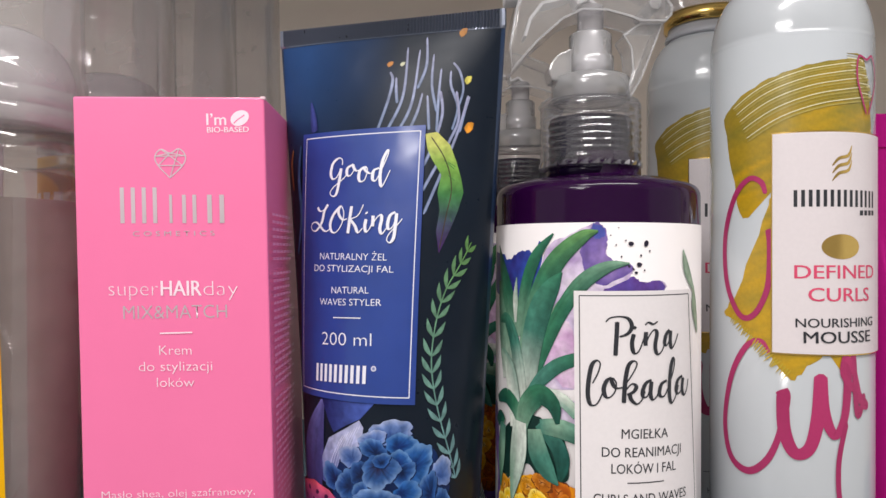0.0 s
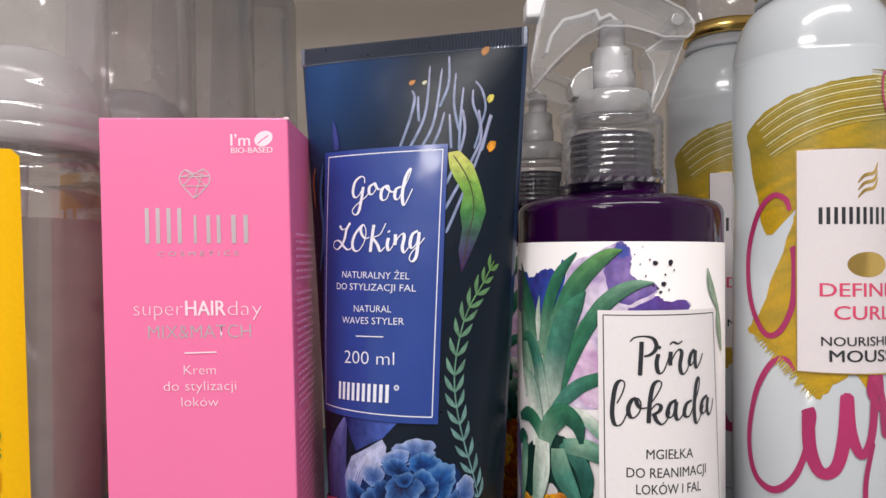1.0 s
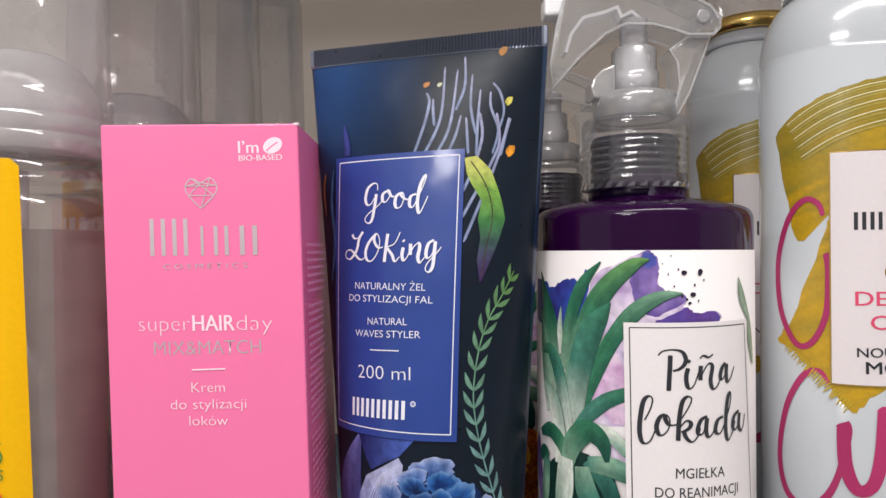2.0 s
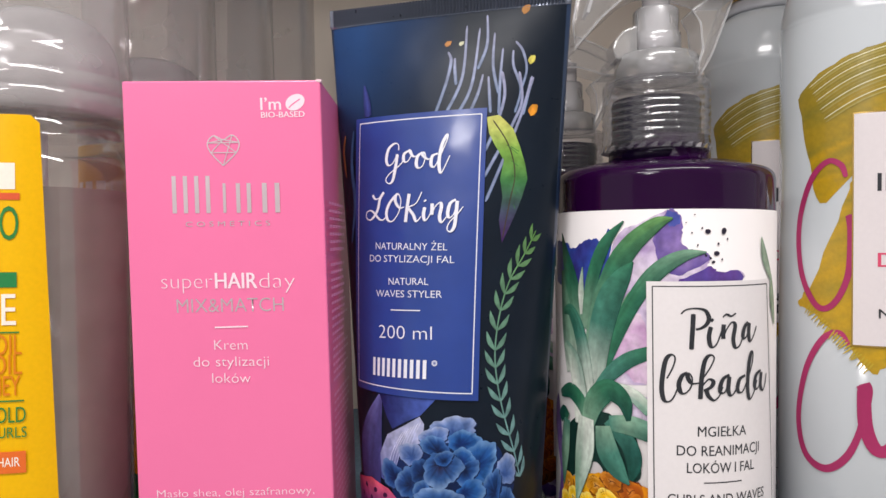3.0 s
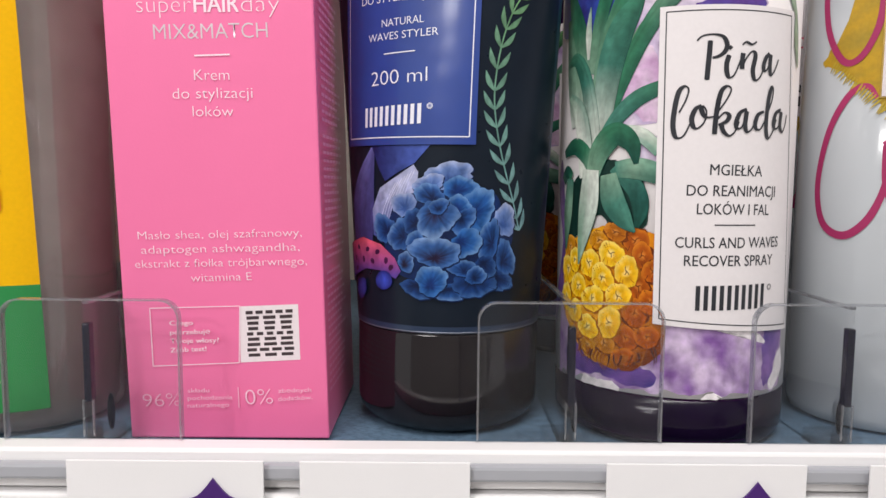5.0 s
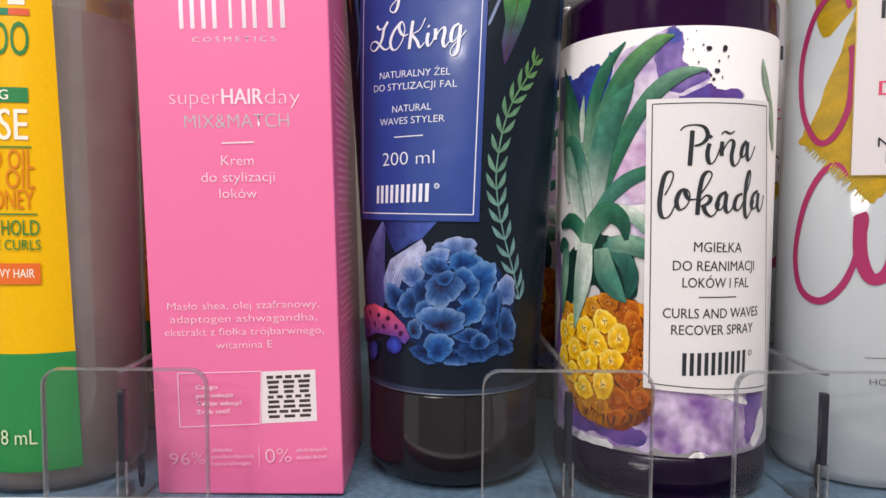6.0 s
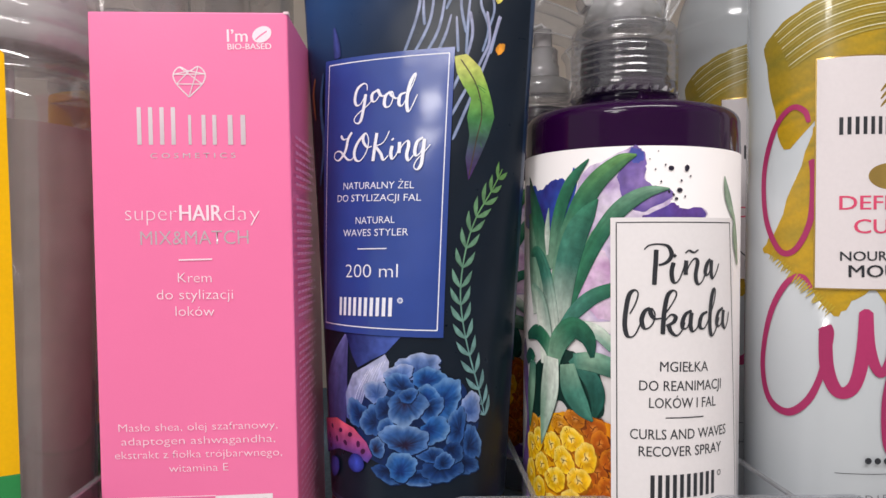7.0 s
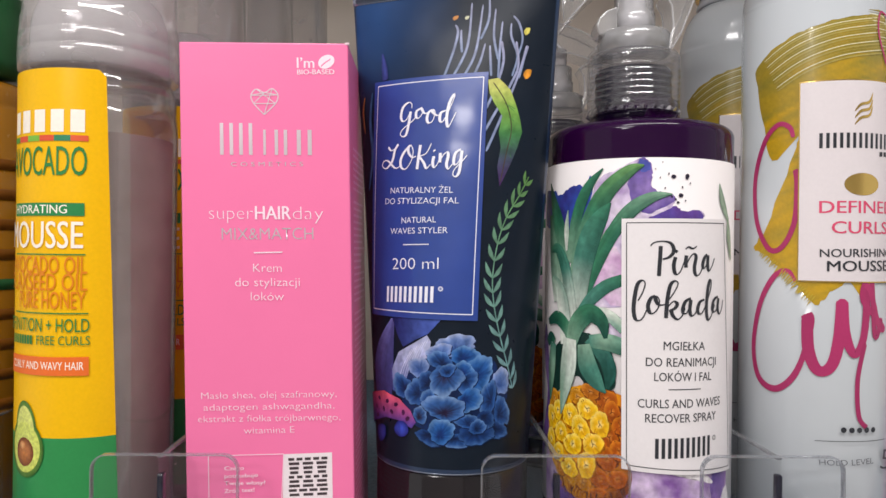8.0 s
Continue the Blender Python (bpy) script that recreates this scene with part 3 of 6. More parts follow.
def collar_profile():
    """Plain skirt below, fine screw ribs in the middle, a smooth band and a rounded shoulder above."""
    prof = [(0.0150, 0.1484), (0.0158, 0.1486), (0.0160, 0.1520)]
    for i in range(6):
        z = 0.1526 + i * 0.0021
        prof += [(0.0156, z), (0.0160, z + 0.0006), (0.0160, z + 0.0013), (0.0156, z + 0.0017)]
    return prof + [(0.0159, 0.1655), (0.0159, 0.1686), (0.0152, 0.1699), (0.0120, 0.1702), (0.0105, 0.1704)]


def collar_teeth(cx, cy):
    """Slanted teeth standing out along the foot of the collar."""
    verts, faces, r = [], [], 0.0160
    for k in range(30):
        a = 2 * math.pi * k / 30
        o = len(verts)
        for rr in (r - 0.0006, r + 0.00035):
            for da, z in ((0.0, 0.1487), (0.13, 0.1487), (0.16, 0.1503), (0.08, 0.1499)):
                verts.append((cx + rr * math.sin(a + da), cy - rr * math.cos(a + da), z))
        faces += [(o, o + 1, o + 2, o + 3), (o + 4, o + 7, o + 6, o + 5)]
        faces += [(o + i, o + 4 + i, o + 4 + (i + 1) % 4, o + (i + 1) % 4) for i in range(4)]
    return mesh_from(verts, faces, False)


def mist_bottle(cx, cy):
    b = thing("spray_bottle", "purple spray bottle with a white pineapple label and frosted trigger head", "spray bottle")
    r = MIST_R
    prof = [(0.0, 0.0), (r - 0.004, 0.0)] + arc(r - 0.004, 0.004, 0.0038, 0.004, -90, 0, 5) + [(r - 0.0002, 0.012), (r - 0.0002, 0.1390)]
    prof += arc(r - 0.0038, 0.1392, 0.0036, 0.0038, 0, 78, 8) + [(0.0240, 0.1444), (0.0165, 0.1452), (0.0142, 0.1460), (0.0138, 0.1530), (0.0, 0.1530)]
    part("bottle_body", lathe(prof, cx, cy), M_PURPLE, b)
    part("base_band", lathe([(r - 0.003, 0.0), (r - 0.0008, 0.0015), (r - 0.0001, 0.004), (r - 0.0001, 0.0135), (r - 0.002, 0.0138)], cx, cy), M_DARKPURPLE, b)
    part("label", lathe([(r - 0.001, 0.0142), (r, 0.0142), (r, 0.1302), (r - 0.001, 0.1302)], cx, cy, 120), M_PAPER, b, "white wrap label")
    px = cx - 0.0019
    part("neck_ring", lathe([(0.0125, 0.1452), (0.0140, 0.1456), (0.0140, 0.1490), (0.0120, 0.1494)], px, cy, 48), M_DARKPURPLE, b)
    part("collar", lathe(collar_profile(), px, cy, 72), M_COLLAR, b, "ribbed translucent screw collar")
    part("collar_teeth", collar_teeth(px, cy), M_COLLAR, b, "row of slanted moulded ratchet teeth")
    part("screw_thread", lathe([(0.0128, 0.1512), (0.0134, 0.1517), (0.0128, 0.1535), (0.0134, 0.1548), (0.0128, 0.1566), (0.0134, 0.1580), (0.0128, 0.1604), (0.0134, 0.1622), (0.0128, 0.1644), (0.0090, 0.1650)], px, cy, 48), M_DARKPURPLE, b)
    part("turret", lathe([(0.0104, 0.1700), (0.0124, 0.1704), (0.0124, 0.1774), (0.0112, 0.1781), (0.0078, 0.1784), (0.0074, 0.1790)], px, cy, 48), M_FROST, b)
    part("piston", lathe([(0.0, 0.1706), (0.0052, 0.1706), (0.0052, 0.1850), (0.0042, 0.1856), (0.0042, 0.2010), (0.0, 0.2010)], px, cy, 32), M_PUMP, b, "milky white pump piston")
    part("sleeve", lathe([(0.0074, 0.1786), (0.0074, 0.1846), (0.0068, 0.1850), (0.0068, 0.1915), (0.0060, 0.1924), (0.0050, 0.1926)], px, cy, 32), M_FROST, b)
    dx = cx - MIST_X
    y0, y1 = cy - 0.0075, cy + 0.0075
    hood = [(0.0606, 0.1782), (0.0596, 0.1858), (0.0615, 0.1970), (0.0640, 0.2060), (0.0663, 0.2113), (0.0720, 0.2134), (0.0799, 0.2136), (0.0890, 0.2117), (0.0976, 0.2086), (0.1080, 0.2035), (0.1112, 0.1995), (0.1110, 0.1965), (0.1091, 0.1944), (0.1015, 0.1943), (0.0967, 0.1959), (0.0903, 0.1975), (0.0826, 0.1975), (0.0766, 0.1946), (0.0686, 0.1874)]
    part("hood", extrude_outline([(u + dx, v) for u, v in hood], y0, y1, 0.0012), M_HOOD, b, "frosted hood of the spray head")
    # Hazier band added to imitate light scattered along the hood's edge.
    part("hood_edge_light", outline_rim([(u + dx, v) for u, v in hood], y0 - 0.0003, y0 + 0.0006, 0.0007), M_FROST, b)
    seam = [(0.06493, 0.1906), (0.06654, 0.19622), (0.07043, 0.2015), (0.07678, 0.20309), (0.08138, 0.20486), (0.0826, 0.20205), (0.08561, 0.20347), (0.08895, 0.20066), (0.08841, 0.19978), (0.0856, 0.20241), (0.08206, 0.20082), (0.08084, 0.20363), (0.07678, 0.20204), (0.07096, 0.20062), (0.06741, 0.19587), (0.06581, 0.19042)]
    part("moulding_seam", extrude_outline([(u + dx, v) for u, v in seam], cy - 0.0035, cy + 0.0035), M_MILKY, b, "milky moulded web inside the hood")
    pin = (0.1056, 0.2000)
    part("pivot", extrude_outline([(pin[0] + dx + 0.0021 * math.cos(0.5236 * k), pin[1] + 0.0021 * math.sin(0.5236 * k)) for k in range(12)], y0 - 0.0008, y1 + 0.0008, 0.0004), M_FROST, b, "round trigger pivot")
    lever = [(0.1015, 0.1946), (0.1087, 0.1946), (0.1068, 0.1891), (0.1022, 0.1771), (0.0983, 0.1702), (0.0969, 0.1715), (0.0990, 0.1795), (0.0984, 0.1867), (0.0959, 0.1907)]
    part("trigger", extrude_outline([(u + dx, v) for u, v in lever], y0 + 0.002, y1 - 0.002, 0.0010), M_HOOD, b, "frosted trigger lever")
    # Same kind of added band for the bright outline of the trigger.
    part("trigger_edge_light", outline_rim([(u + dx, v) for u, v in lever], y0 + 0.0017, y0 + 0.0026, 0.0006), M_FROST, b)
    wing = [(0.0801, 0.1866), (0.0760, 0.1850), (0.0735, 0.1822), (0.0726, 0.1795), (0.0737, 0.1763), (0.0801, 0.1760)]
    part("spring_guard", extrude_outline([(u + dx, v) for u, v in wing], y0 + 0.003, y1 - 0.003, 0.0006), M_FROST, b)
    tip = [(0.0589, 0.2078), (0.0652, 0.2078), (0.0646, 0.2018), (0.0589, 0.2014)]
    part("nozzle", extrude_outline([(u + dx, v) for u, v in tip], cy - 0.004, cy + 0.004, 0.0010), M_MILKY, b, "white spray nozzle")
    return b
mist = mist_bottle(MIST_X, MIST_Y)


# ---- mousse can ----
def mousse_can(cx, cy):
    c = thing("mousse_can", "white mousse can with a gold brush stroke and pink script", "aerosol can")
    r = CAN_R
    body = [(0.0, 0.0), (r - 0.003, 0.0), (r - 0.0008, 0.0012), (r, 0.004), (r, 0.1870)]
    body += arc(r - 0.0110, 0.1870, 0.0110, 0.0220, 0, 74, 12)
    part("can_body", lathe(body + [(0.0162, 0.2088), (0.0, 0.2088)], cx, cy, 120), M_CANWHITE, c)
    part("neck_ring", lathe([(0.0150, 0.2086), (0.0168, 0.2086), (0.0172, 0.2096), (0.0168, 0.2112), (0.0160, 0.2114), (0.0160, 0.2142)], cx, cy, 64), M_RAILGREY, c, "grey metal rim")
    part("gold_ring", lathe([(0.0155, 0.2138), (0.0176, 0.2140), (0.0176, 0.2192), (0.0155, 0.2194)], cx, cy, 64), M_GOLD, c, "shiny gold ring")
    part("cap", lathe([(0.0166, 0.2192), (0.0170, 0.2198), (0.0170, 0.2600), (0.0155, 0.2620), (0.0, 0.2625)], cx, cy, 64), M_CLEARCAP, c, "clear plastic cap")
    return c
can = mousse_can(CAN_X, CAN_Y)


# ---- foam bottle ----
def foam_bottle(cx, cy):
    b = thing("foam_bottle", "clear foam pump bottle with a bright yellow label and clear cap", "pump bottle", "foam bottles in a row")
    r = FOAM_R
    part("bottle_body", lathe([(0.0, 0.0), (r - 0.004, 0.0)] + arc(r - 0.004, 0.004, 0.004, 0.004, -90, 0, 5) + [(r, 0.140), (r - 0.0006, 0.150)] + arc(r - 0.007, 0.150, 0.0064, 0.010, 0, 75, 6) + [(0.0165, 0.1605)], cx, cy, 80), M_CLEAR, b)
    part("liquid", lathe([(0.0, 0.001), (r - 0.003, 0.001), (r - 0.0016, 0.005), (r - 0.0016, 0.137), (0.0, 0.137)], cx, cy, 64), M_LIQUID, b, "cloudy grey-mauve liquid")
    part("dip_tube", lathe([(0.0, 0.006), (0.0014, 0.006), (0.0014, 0.155), (0.0, 0.155)], cx, cy, 12), M_MILKY, b)
    part("overcap", lathe([(r - 0.0008, 0.1578), (r + 0.0003, 0.1582), (r + 0.0005, 0.1634), (r + 0.0001, 0.1638), (r + 0.0001, 0.1644), (r + 0.0004, 0.1648), (r + 0.0003, 0.1688), (r - 0.0001, 0.1692), (r - 0.0001, 0.1698), (r + 0.0001, 0.1702), (r - 0.0001, 0.1752), (r - 0.0005, 0.1758), (r - 0.0008, 0.1800), (r - 0.0024, 0.2650)] + arc(r - 0.0100, 0.2650, 0.0076, 0.008, 0, 85, 6) + [(0.0, 0.2732)], cx, cy, 64), M_CLEARCAP, b, "clear dome overcap")
    part("pump_head", lathe([(0.0215, 0.1600), (0.0218, 0.1690), (0.0212, 0.1760), (0.0195, 0.1815), (0.0160, 0.1862), (0.0105, 0.1892), (0.0, 0.1902)], cx, cy, 48), M_PUMP, b, "frosted foam pump")
    return b
M_LIQUID = see_through("cloudy_liquid", tint=(0.80, 0.77, 0.75, 1), gloss=0.02, haze=0.60, haze_colour=lin(222, 208, 200))
foam = foam_bottle(FOAM_X, FOAM_Y)

# ---- print on the carton ----
WHITE, SILVERY, INKBLACK = lin(252, 226, 238), lin(176, 160, 176), lin(44, 46, 52)
pr = Ink(on_box, 0.00008)
pr.text("I’m", (0.03674, 0.15625), (0.04212, 0.15628), 0.0034, WHITE, 0.012)
pr.blob(*(0.0459, 0.1582), 0.0027, 0.0020, WHITE, WHITE, 0.5)
pr.stroke([(0.04422, 0.15673), (0.04514, 0.15761), (0.04727, 0.15909)], 0.00035, lin(247, 120, 168))
pr.text("BIO-BASED", (0.03684, 0.1542), (0.04835, 0.1544), 0.0016, WHITE, 0.015)
pr.text("super", (0.0086, 0.10935), (0.0223, 0.10938), 0.0044, WHITE, -0.022)
pr.text("HAIR", (0.02305, 0.10938), (0.03419, 0.1094), 0.0044, WHITE, 0.02)
pr.text("day", (0.03479, 0.10941), (0.04426, 0.10943), 0.0044, WHITE, -0.022)
pr.bars((0.02096, 0.09873), (0.03287, 0.09905), 0.0004, WHITE)
pr.text("Krem", (0.02216, 0.09301), (0.03105, 0.09303), 0.0028, WHITE, -0.012)
pr.text("do stylizacji", (0.01645, 0.08848), (0.03667, 0.08866), 0.0028, WHITE, -0.012)
pr.text("loków", (0.02131, 0.08411), (0.03158, 0.08412), 0.0028, WHITE, -0.012)
pr.text("Masło shea, olej szafranowy,", (0.00531, 0.05307), (0.04759, 0.05396), 0.0022, WHITE, -0.014)
pr.text("adaptogen ashwagandha,", (0.00597, 0.04939), (0.0469, 0.05028), 0.0022, WHITE, -0.014)
pr.text("ekstrakt z fiołka trójbarwnego,", (0.00419, 0.04571), (0.04863, 0.04659), 0.0022, WHITE, -0.014)
pr.text("witamina E", (0.01851, 0.04216), (0.0343, 0.0426), 0.0022, WHITE, -0.014)
pr.border([(0.00725, 0.03516), (0.03079, 0.03581), (0.02992, 0.02071), (0.00721, 0.01972)], 0.00022, WHITE)
for words, ends in (("Czego", ((0.01221, 0.03062), (0.01834, 0.03079))), ("potrzebuję", ((0.01222, 0.02818), (0.0227, 0.02851))), ("Twoje włosy?", ((0.01223, 0.02588), (0.02496, 0.02622))), ("Zrób test!", ((0.01209, 0.02343), (0.02156, 0.02391)))):
    pr.text(words, *ends, 0.0013, WHITE, 0.015)
pr.text("96%", (0.00396, 0.00866), (0.01397, 0.00901), 0.0038, lin(250, 190, 215), -0.015)
pr.text("0%", (0.03118, 0.00938), (0.0384, 0.00972), 0.0044, lin(250, 205, 225), -0.015)
pr.bars((0.02919, 0.00859), (0.02949, 0.00859), 0.0056, lin(250, 190, 215))
for words, ends in (("składu", ((0.01599, 0.01261), (0.02172, 0.01278))), ("pochodzenia", ((0.01587, 0.01058), (0.0278, 0.01093))), ("naturalnego", ((0.01576, 0.00855), (0.02679, 0.0089))), ("zbędnych", ((0.03988, 0.01269), (0.04856, 0.01302))), ("dodatków.", ((0.03979, 0.0105), (0.04878, 0.011)))):
    pr.text(words, *ends, 0.0012, lin(250, 200, 222))
pr.build("lettering", carton_body, M_FLATINK, "white printed lettering")
sq = Ink(on_box, 0.00008)
sq.poly([(0.03064, 0.03566), (0.04589, 0.03629), (0.0459, 0.02152), (0.03022, 0.02071)], lin(240, 228, 232), 0.01)
rnd = random.Random(31)
for k in range(9):
    v = 0.0222 + 0.00142 * k
    sq.bars((0.0318, v), (0.0318 + 0.0130, v + 0.0006), 0.00085, lin(66, 54, 58), rnd.choice((3, 4, 5)), rnd.uniform(0.2, 0.4))
sq.build("printed_square", carton_body, M_FLATINK, "pale printed square with dark bars")
foil = Ink(on_box, 0.00009)
foil.text("MIX&MATCH", (0.01248, 0.10292), (0.0411, 0.10327), 0.0039, SILVERY, -0.008)
foil.text("C O S M E T I C S", (0.01569, 0.12576), (0.03821, 0.12598), 0.0014, SILVERY)
HEART = [(0.02633, 0.14178), (0.02313, 0.14516), (0.0223, 0.14766), (0.024, 0.14958), (0.02651, 0.14856), (0.02894, 0.14975), (0.03069, 0.14784), (0.02987, 0.14519)]
foil.stroke(HEART + HEART[:1], 0.00032, SILVERY, taper=False)
for a, b in ((1, 4), (2, 6), (3, 7), (1, 7), (4, 6), (2, 4), (0, 5)):
    foil.stroke([HEART[a], HEART[b]], 0.00025, SILVERY, taper=False)
foil.build("foil_print", carton_body, M_SILVER, "silver foil print")
mark = Ink(on_box, 0.00009)
for ends, tall, count in ((((0.01143, 0.1293), (0.02345, 0.12934)), 0.0098, 4), (((0.02525, 0.12935), (0.02735, 0.12936)), 0.0078, 1), (((0.02855, 0.12936), (0.03425, 0.12938)), 0.0078, 2), (((0.0353, 0.12938), (0.04205, 0.12941)), 0.0078, 2)):
    mark.bars(*ends, tall, SILVERY, count, 0.62)
mark.build("brand_mark", carton_body, M_SILVER, "plain silver foil bar")
side = Ink(on_side, 0.00006)
rnd = random.Random(3)
for k in range(58):
    v = 0.012 + 0.0021 * k
    if k % 17 == 16:
        continue
    side.bars((0.003, v), (0.003 + rnd.uniform(0.018, 0.028), v), 0.0008, lin(236, 150, 190), 6, 0.2)
side.build("small_print", carton_body, M_FLATINK, "rows of pale small print")
# the lid's torn white corner and tuck flap
tx, ty, tz = on_box(BOX_W, BOX_H)
part("torn_corner", box_bm((tx - 0.0011, ty - 0.0001, tz - 0.0006), (tx + 0.0003, ty + 0.0018, tz + 0.0002), 0.00018), M_CARD, carton, "torn white card corner")

# ---- print on the tube ----
def mm(u, v):
    return (u / 1000, v / 1000)


def blend(p, q, f):
    f = max(0.0, min(1.0, f))
    return tuple(x + (y - x) * f for x, y in zip(p, q))


lab = [(-0.02821, 0.15818), (0.01512, 0.15885), (0.01463, 0.07808)]
lab = [(-0.0287, lab[0][1]), (lab[1][0], lab[1][1]), (lab[2][0], lab[2][1]), (-0.0289, 0.0783)]
base = Ink(on_tube, 0.00005)


def tube_ground(u, v):
    """The film's own colour: blue towards the upper left, near black elsewhere."""
    w = max(0.0, min(1.0, (0.006 - u) / 0.034)) * max(0.0, min(1.0, (v - 0.145) / 0.03))
    a, b = lin(20, 29, 41), lin(32, 64, 110)
    return tuple(p + (q - p) * w for p, q in zip(a, b))


base.poly([(-0.046, 0.0305), (0.044, 0.0305), (0.046, 0.12), (0.0485, 0.1868), (-0.0485, 0.1868), (-0.046, 0.12)], tube_ground, 0.003)
base.build("printed_film", tube, M_FILM, "dark blue printed film")
fl = Ink(on_tube, 0.00012, 0.0000035, 0.34)
CORAL, CORAL2 = lin(140, 142, 170), lin(80, 112, 150)
for line in (((-0.00068, 0.15672), (0.00241, 0.16609), (0.00374, 0.17287), (0.00271, 0.17571)), ((0.00218, 0.1566), (0.00728, 0.16787), (0.00797, 0.18299)), ((0.00554, 0.16592), (0.00504, 0.17004), (0.00483, 0.17383)),
             ((0.0057, 0.15646), (0.01022, 0.16568), (0.01195, 0.18198)), ((0.01181, 0.17), (0.01437, 0.17699), (0.01398, 0.18566)), ((0.00955, 0.15699), (0.01213, 0.16291), (0.01354, 0.16856)),
             ((0.01877, 0.15673), (0.01895, 0.16733), (0.0195, 0.17569)), ((0.01854, 0.16269), (0.01653, 0.17078), (0.01665, 0.18027)), ((0.0162, 0.15745), (0.0157, 0.16278), (0.01518, 0.16782)),
             ((0.02411, 0.15729), (0.02596, 0.16383), (0.02316, 0.17052), (0.02296, 0.17486)), ((0.02581, 0.16317), (0.02794, 0.16906), (0.02636, 0.1744), (0.02366, 0.17731)), ((0.02711, 0.1566), (0.02911, 0.16312), (0.03084, 0.16703))):
    fl.stroke(list(line), [0.0009] * (len(line) - 1) + [0.0006], CORAL2, CORAL, mid=lin(150, 154, 180))
for line in (((0.03013, 0.16732), (0.02674, 0.15756), (0.02172, 0.14655), (0.01548, 0.13273)), ((0.02529, 0.16872), (0.02657, 0.16073), (0.02365, 0.15444), (0.01711, 0.14346), (0.01483, 0.13954)), ((0.01944, 0.16899), (0.02055, 0.16249), (0.01837, 0.15456), (0.01485, 0.14669))):
    fl.stroke(list(line), 0.0010, CORAL, CORAL2, mid=lin(160, 160, 190))
for at, r, c in (((0.00256, 0.17816), 0.0009, lin(190, 130, 70)), ((0.00658, 0.17786), 0.0007, lin(200, 200, 170)), ((0.02684, 0.18635), 0.0014, lin(190, 130, 60)), ((0.02983, 0.17198), 0.0013, lin(222, 210, 100)), ((0.03094, 0.15802), 0.0017, lin(226, 150, 50))):
    fl.blob(*at, r * 1.2, r * 0.85, c, tuple(x * 0.8 for x in c), 0.5, 0.12, 4)


def leaf_ink(u, v):
    """Yellow-green at the tip of the leaf, green below, purple at its foot."""
    t = max(0.0, min(1.0, (v - 0.122) / 0.033))
    stops = (lin(70, 36, 96), lin(62, 70, 90), lin(62, 116, 66), lin(120, 164, 72), lin(196, 196, 104))
    i = min(3, int(t * 4))
    f = t * 4 - i
    return tuple(a + (b - a) * f for a, b in zip(stops[i], stops[i + 1]))


fl.poly([(0.01508, 0.15628), (0.01899, 0.15678), (0.02373, 0.15285), (0.02619, 0.14811), (0.02836, 0.1431), (0.02945, 0.13904), (0.02751, 0.13401), (0.02523, 0.12928), (0.02093, 0.12142), (0.01976, 0.12768), (0.02078, 0.13396), (0.01983, 0.139), (0.02089, 0.14419), (0.01757, 0.14885), (0.01601, 0.15176)], leaf_ink, 0.0012)
fl.stroke([(0.01707, 0.1554), (0.02241, 0.14813), (0.02473, 0.14025), (0.02311, 0.1324), (0.02106, 0.12267)], 0.0004, lin(70, 60, 50))
for k in range(6):
    fl.stroke([(0.02163, 0.14845), (0.02569, 0.14575)] if k == 0 else [(0.0225 + 0.0004 * k, 0.152 - 0.004 * k), (0.0262 - 0.0002 * k, 0.1505 - 0.004 * k)], 0.0002, lin(60, 110, 60))
# fern
STEM = [(0.03364, 0.12475), (0.02911, 0.1184), (0.02398, 0.11129), (0.0209, 0.10268), (0.01948, 0.09176), (0.0205, 0.0824), (0.02302, 0.07295), (0.02651, 0.06326), (0.02897, 0.05579)]
fl.stroke(STEM, 0.00045, lin(96, 140, 70), lin(110, 150, 160))
spots = spline(STEM, 2)
for i, (u, v) in enumerate(spots[1:], 1):
    t = i / len(spots)
    c = tuple(a + (b - a) * t for a, b in zip(lin(84, 122, 62), lin(104, 140, 150)))
    du, dv = spots[i][0] - spots[i - 1][0], spots[i][1] - spots[i - 1][1]
    ang = math.atan2(-dv, -du)
    for sgn in (-1, 1):
        a = ang + sgn * 0.55
        n = 0.0060 if i > 2 else 0.0048
        fl.stroke([(u, v), (u + 0.5 * n * math.cos(a + 0.15 * sgn), v + 0.5 * n * math.sin(a + 0.15 * sgn)), (u + n * math.cos(a), v + n * math.sin(a))], [0.0003, 0.0015, 0.0001], c, mid=tuple(x * 1.25 for x in c), n=5)
# violet leaves and the pale outer petal behind the bloom
fl.blade([mm(-20.0, 50), mm(-20.5, 63), mm(-15.6, 77.5)], [0.0100, 0.0120, 0.0016], lin(44, 42, 92), lin(78, 78, 138), lin(104, 104, 166), lin(46, 46, 98), 1, 2)
fl.poly([mm(-16, 78), mm(2.6, 78), mm(-1.5, 73.4), mm(-6, 71.2), mm(-10.6, 68.6), mm(-13, 72)], lambda u, v: blend(lin(30, 34, 86), lin(70, 92, 172), (u + 0.014) / 0.016), 0.0012)
fl.poly([mm(-14.6, 54), mm(-15.2, 61), mm(-12.4, 66.8), mm(-7, 69.8), mm(-1.8, 73), mm(-0.4, 71), mm(-0.9, 65), mm(-3.5, 60), mm(-8, 52)], lambda u, v: blend(lin(70, 84, 150), lin(166, 172, 206), (v - 0.054) / 0.014 + 0.5 * noise.noise((u * 900, v * 160, 3.0))), 0.0010)
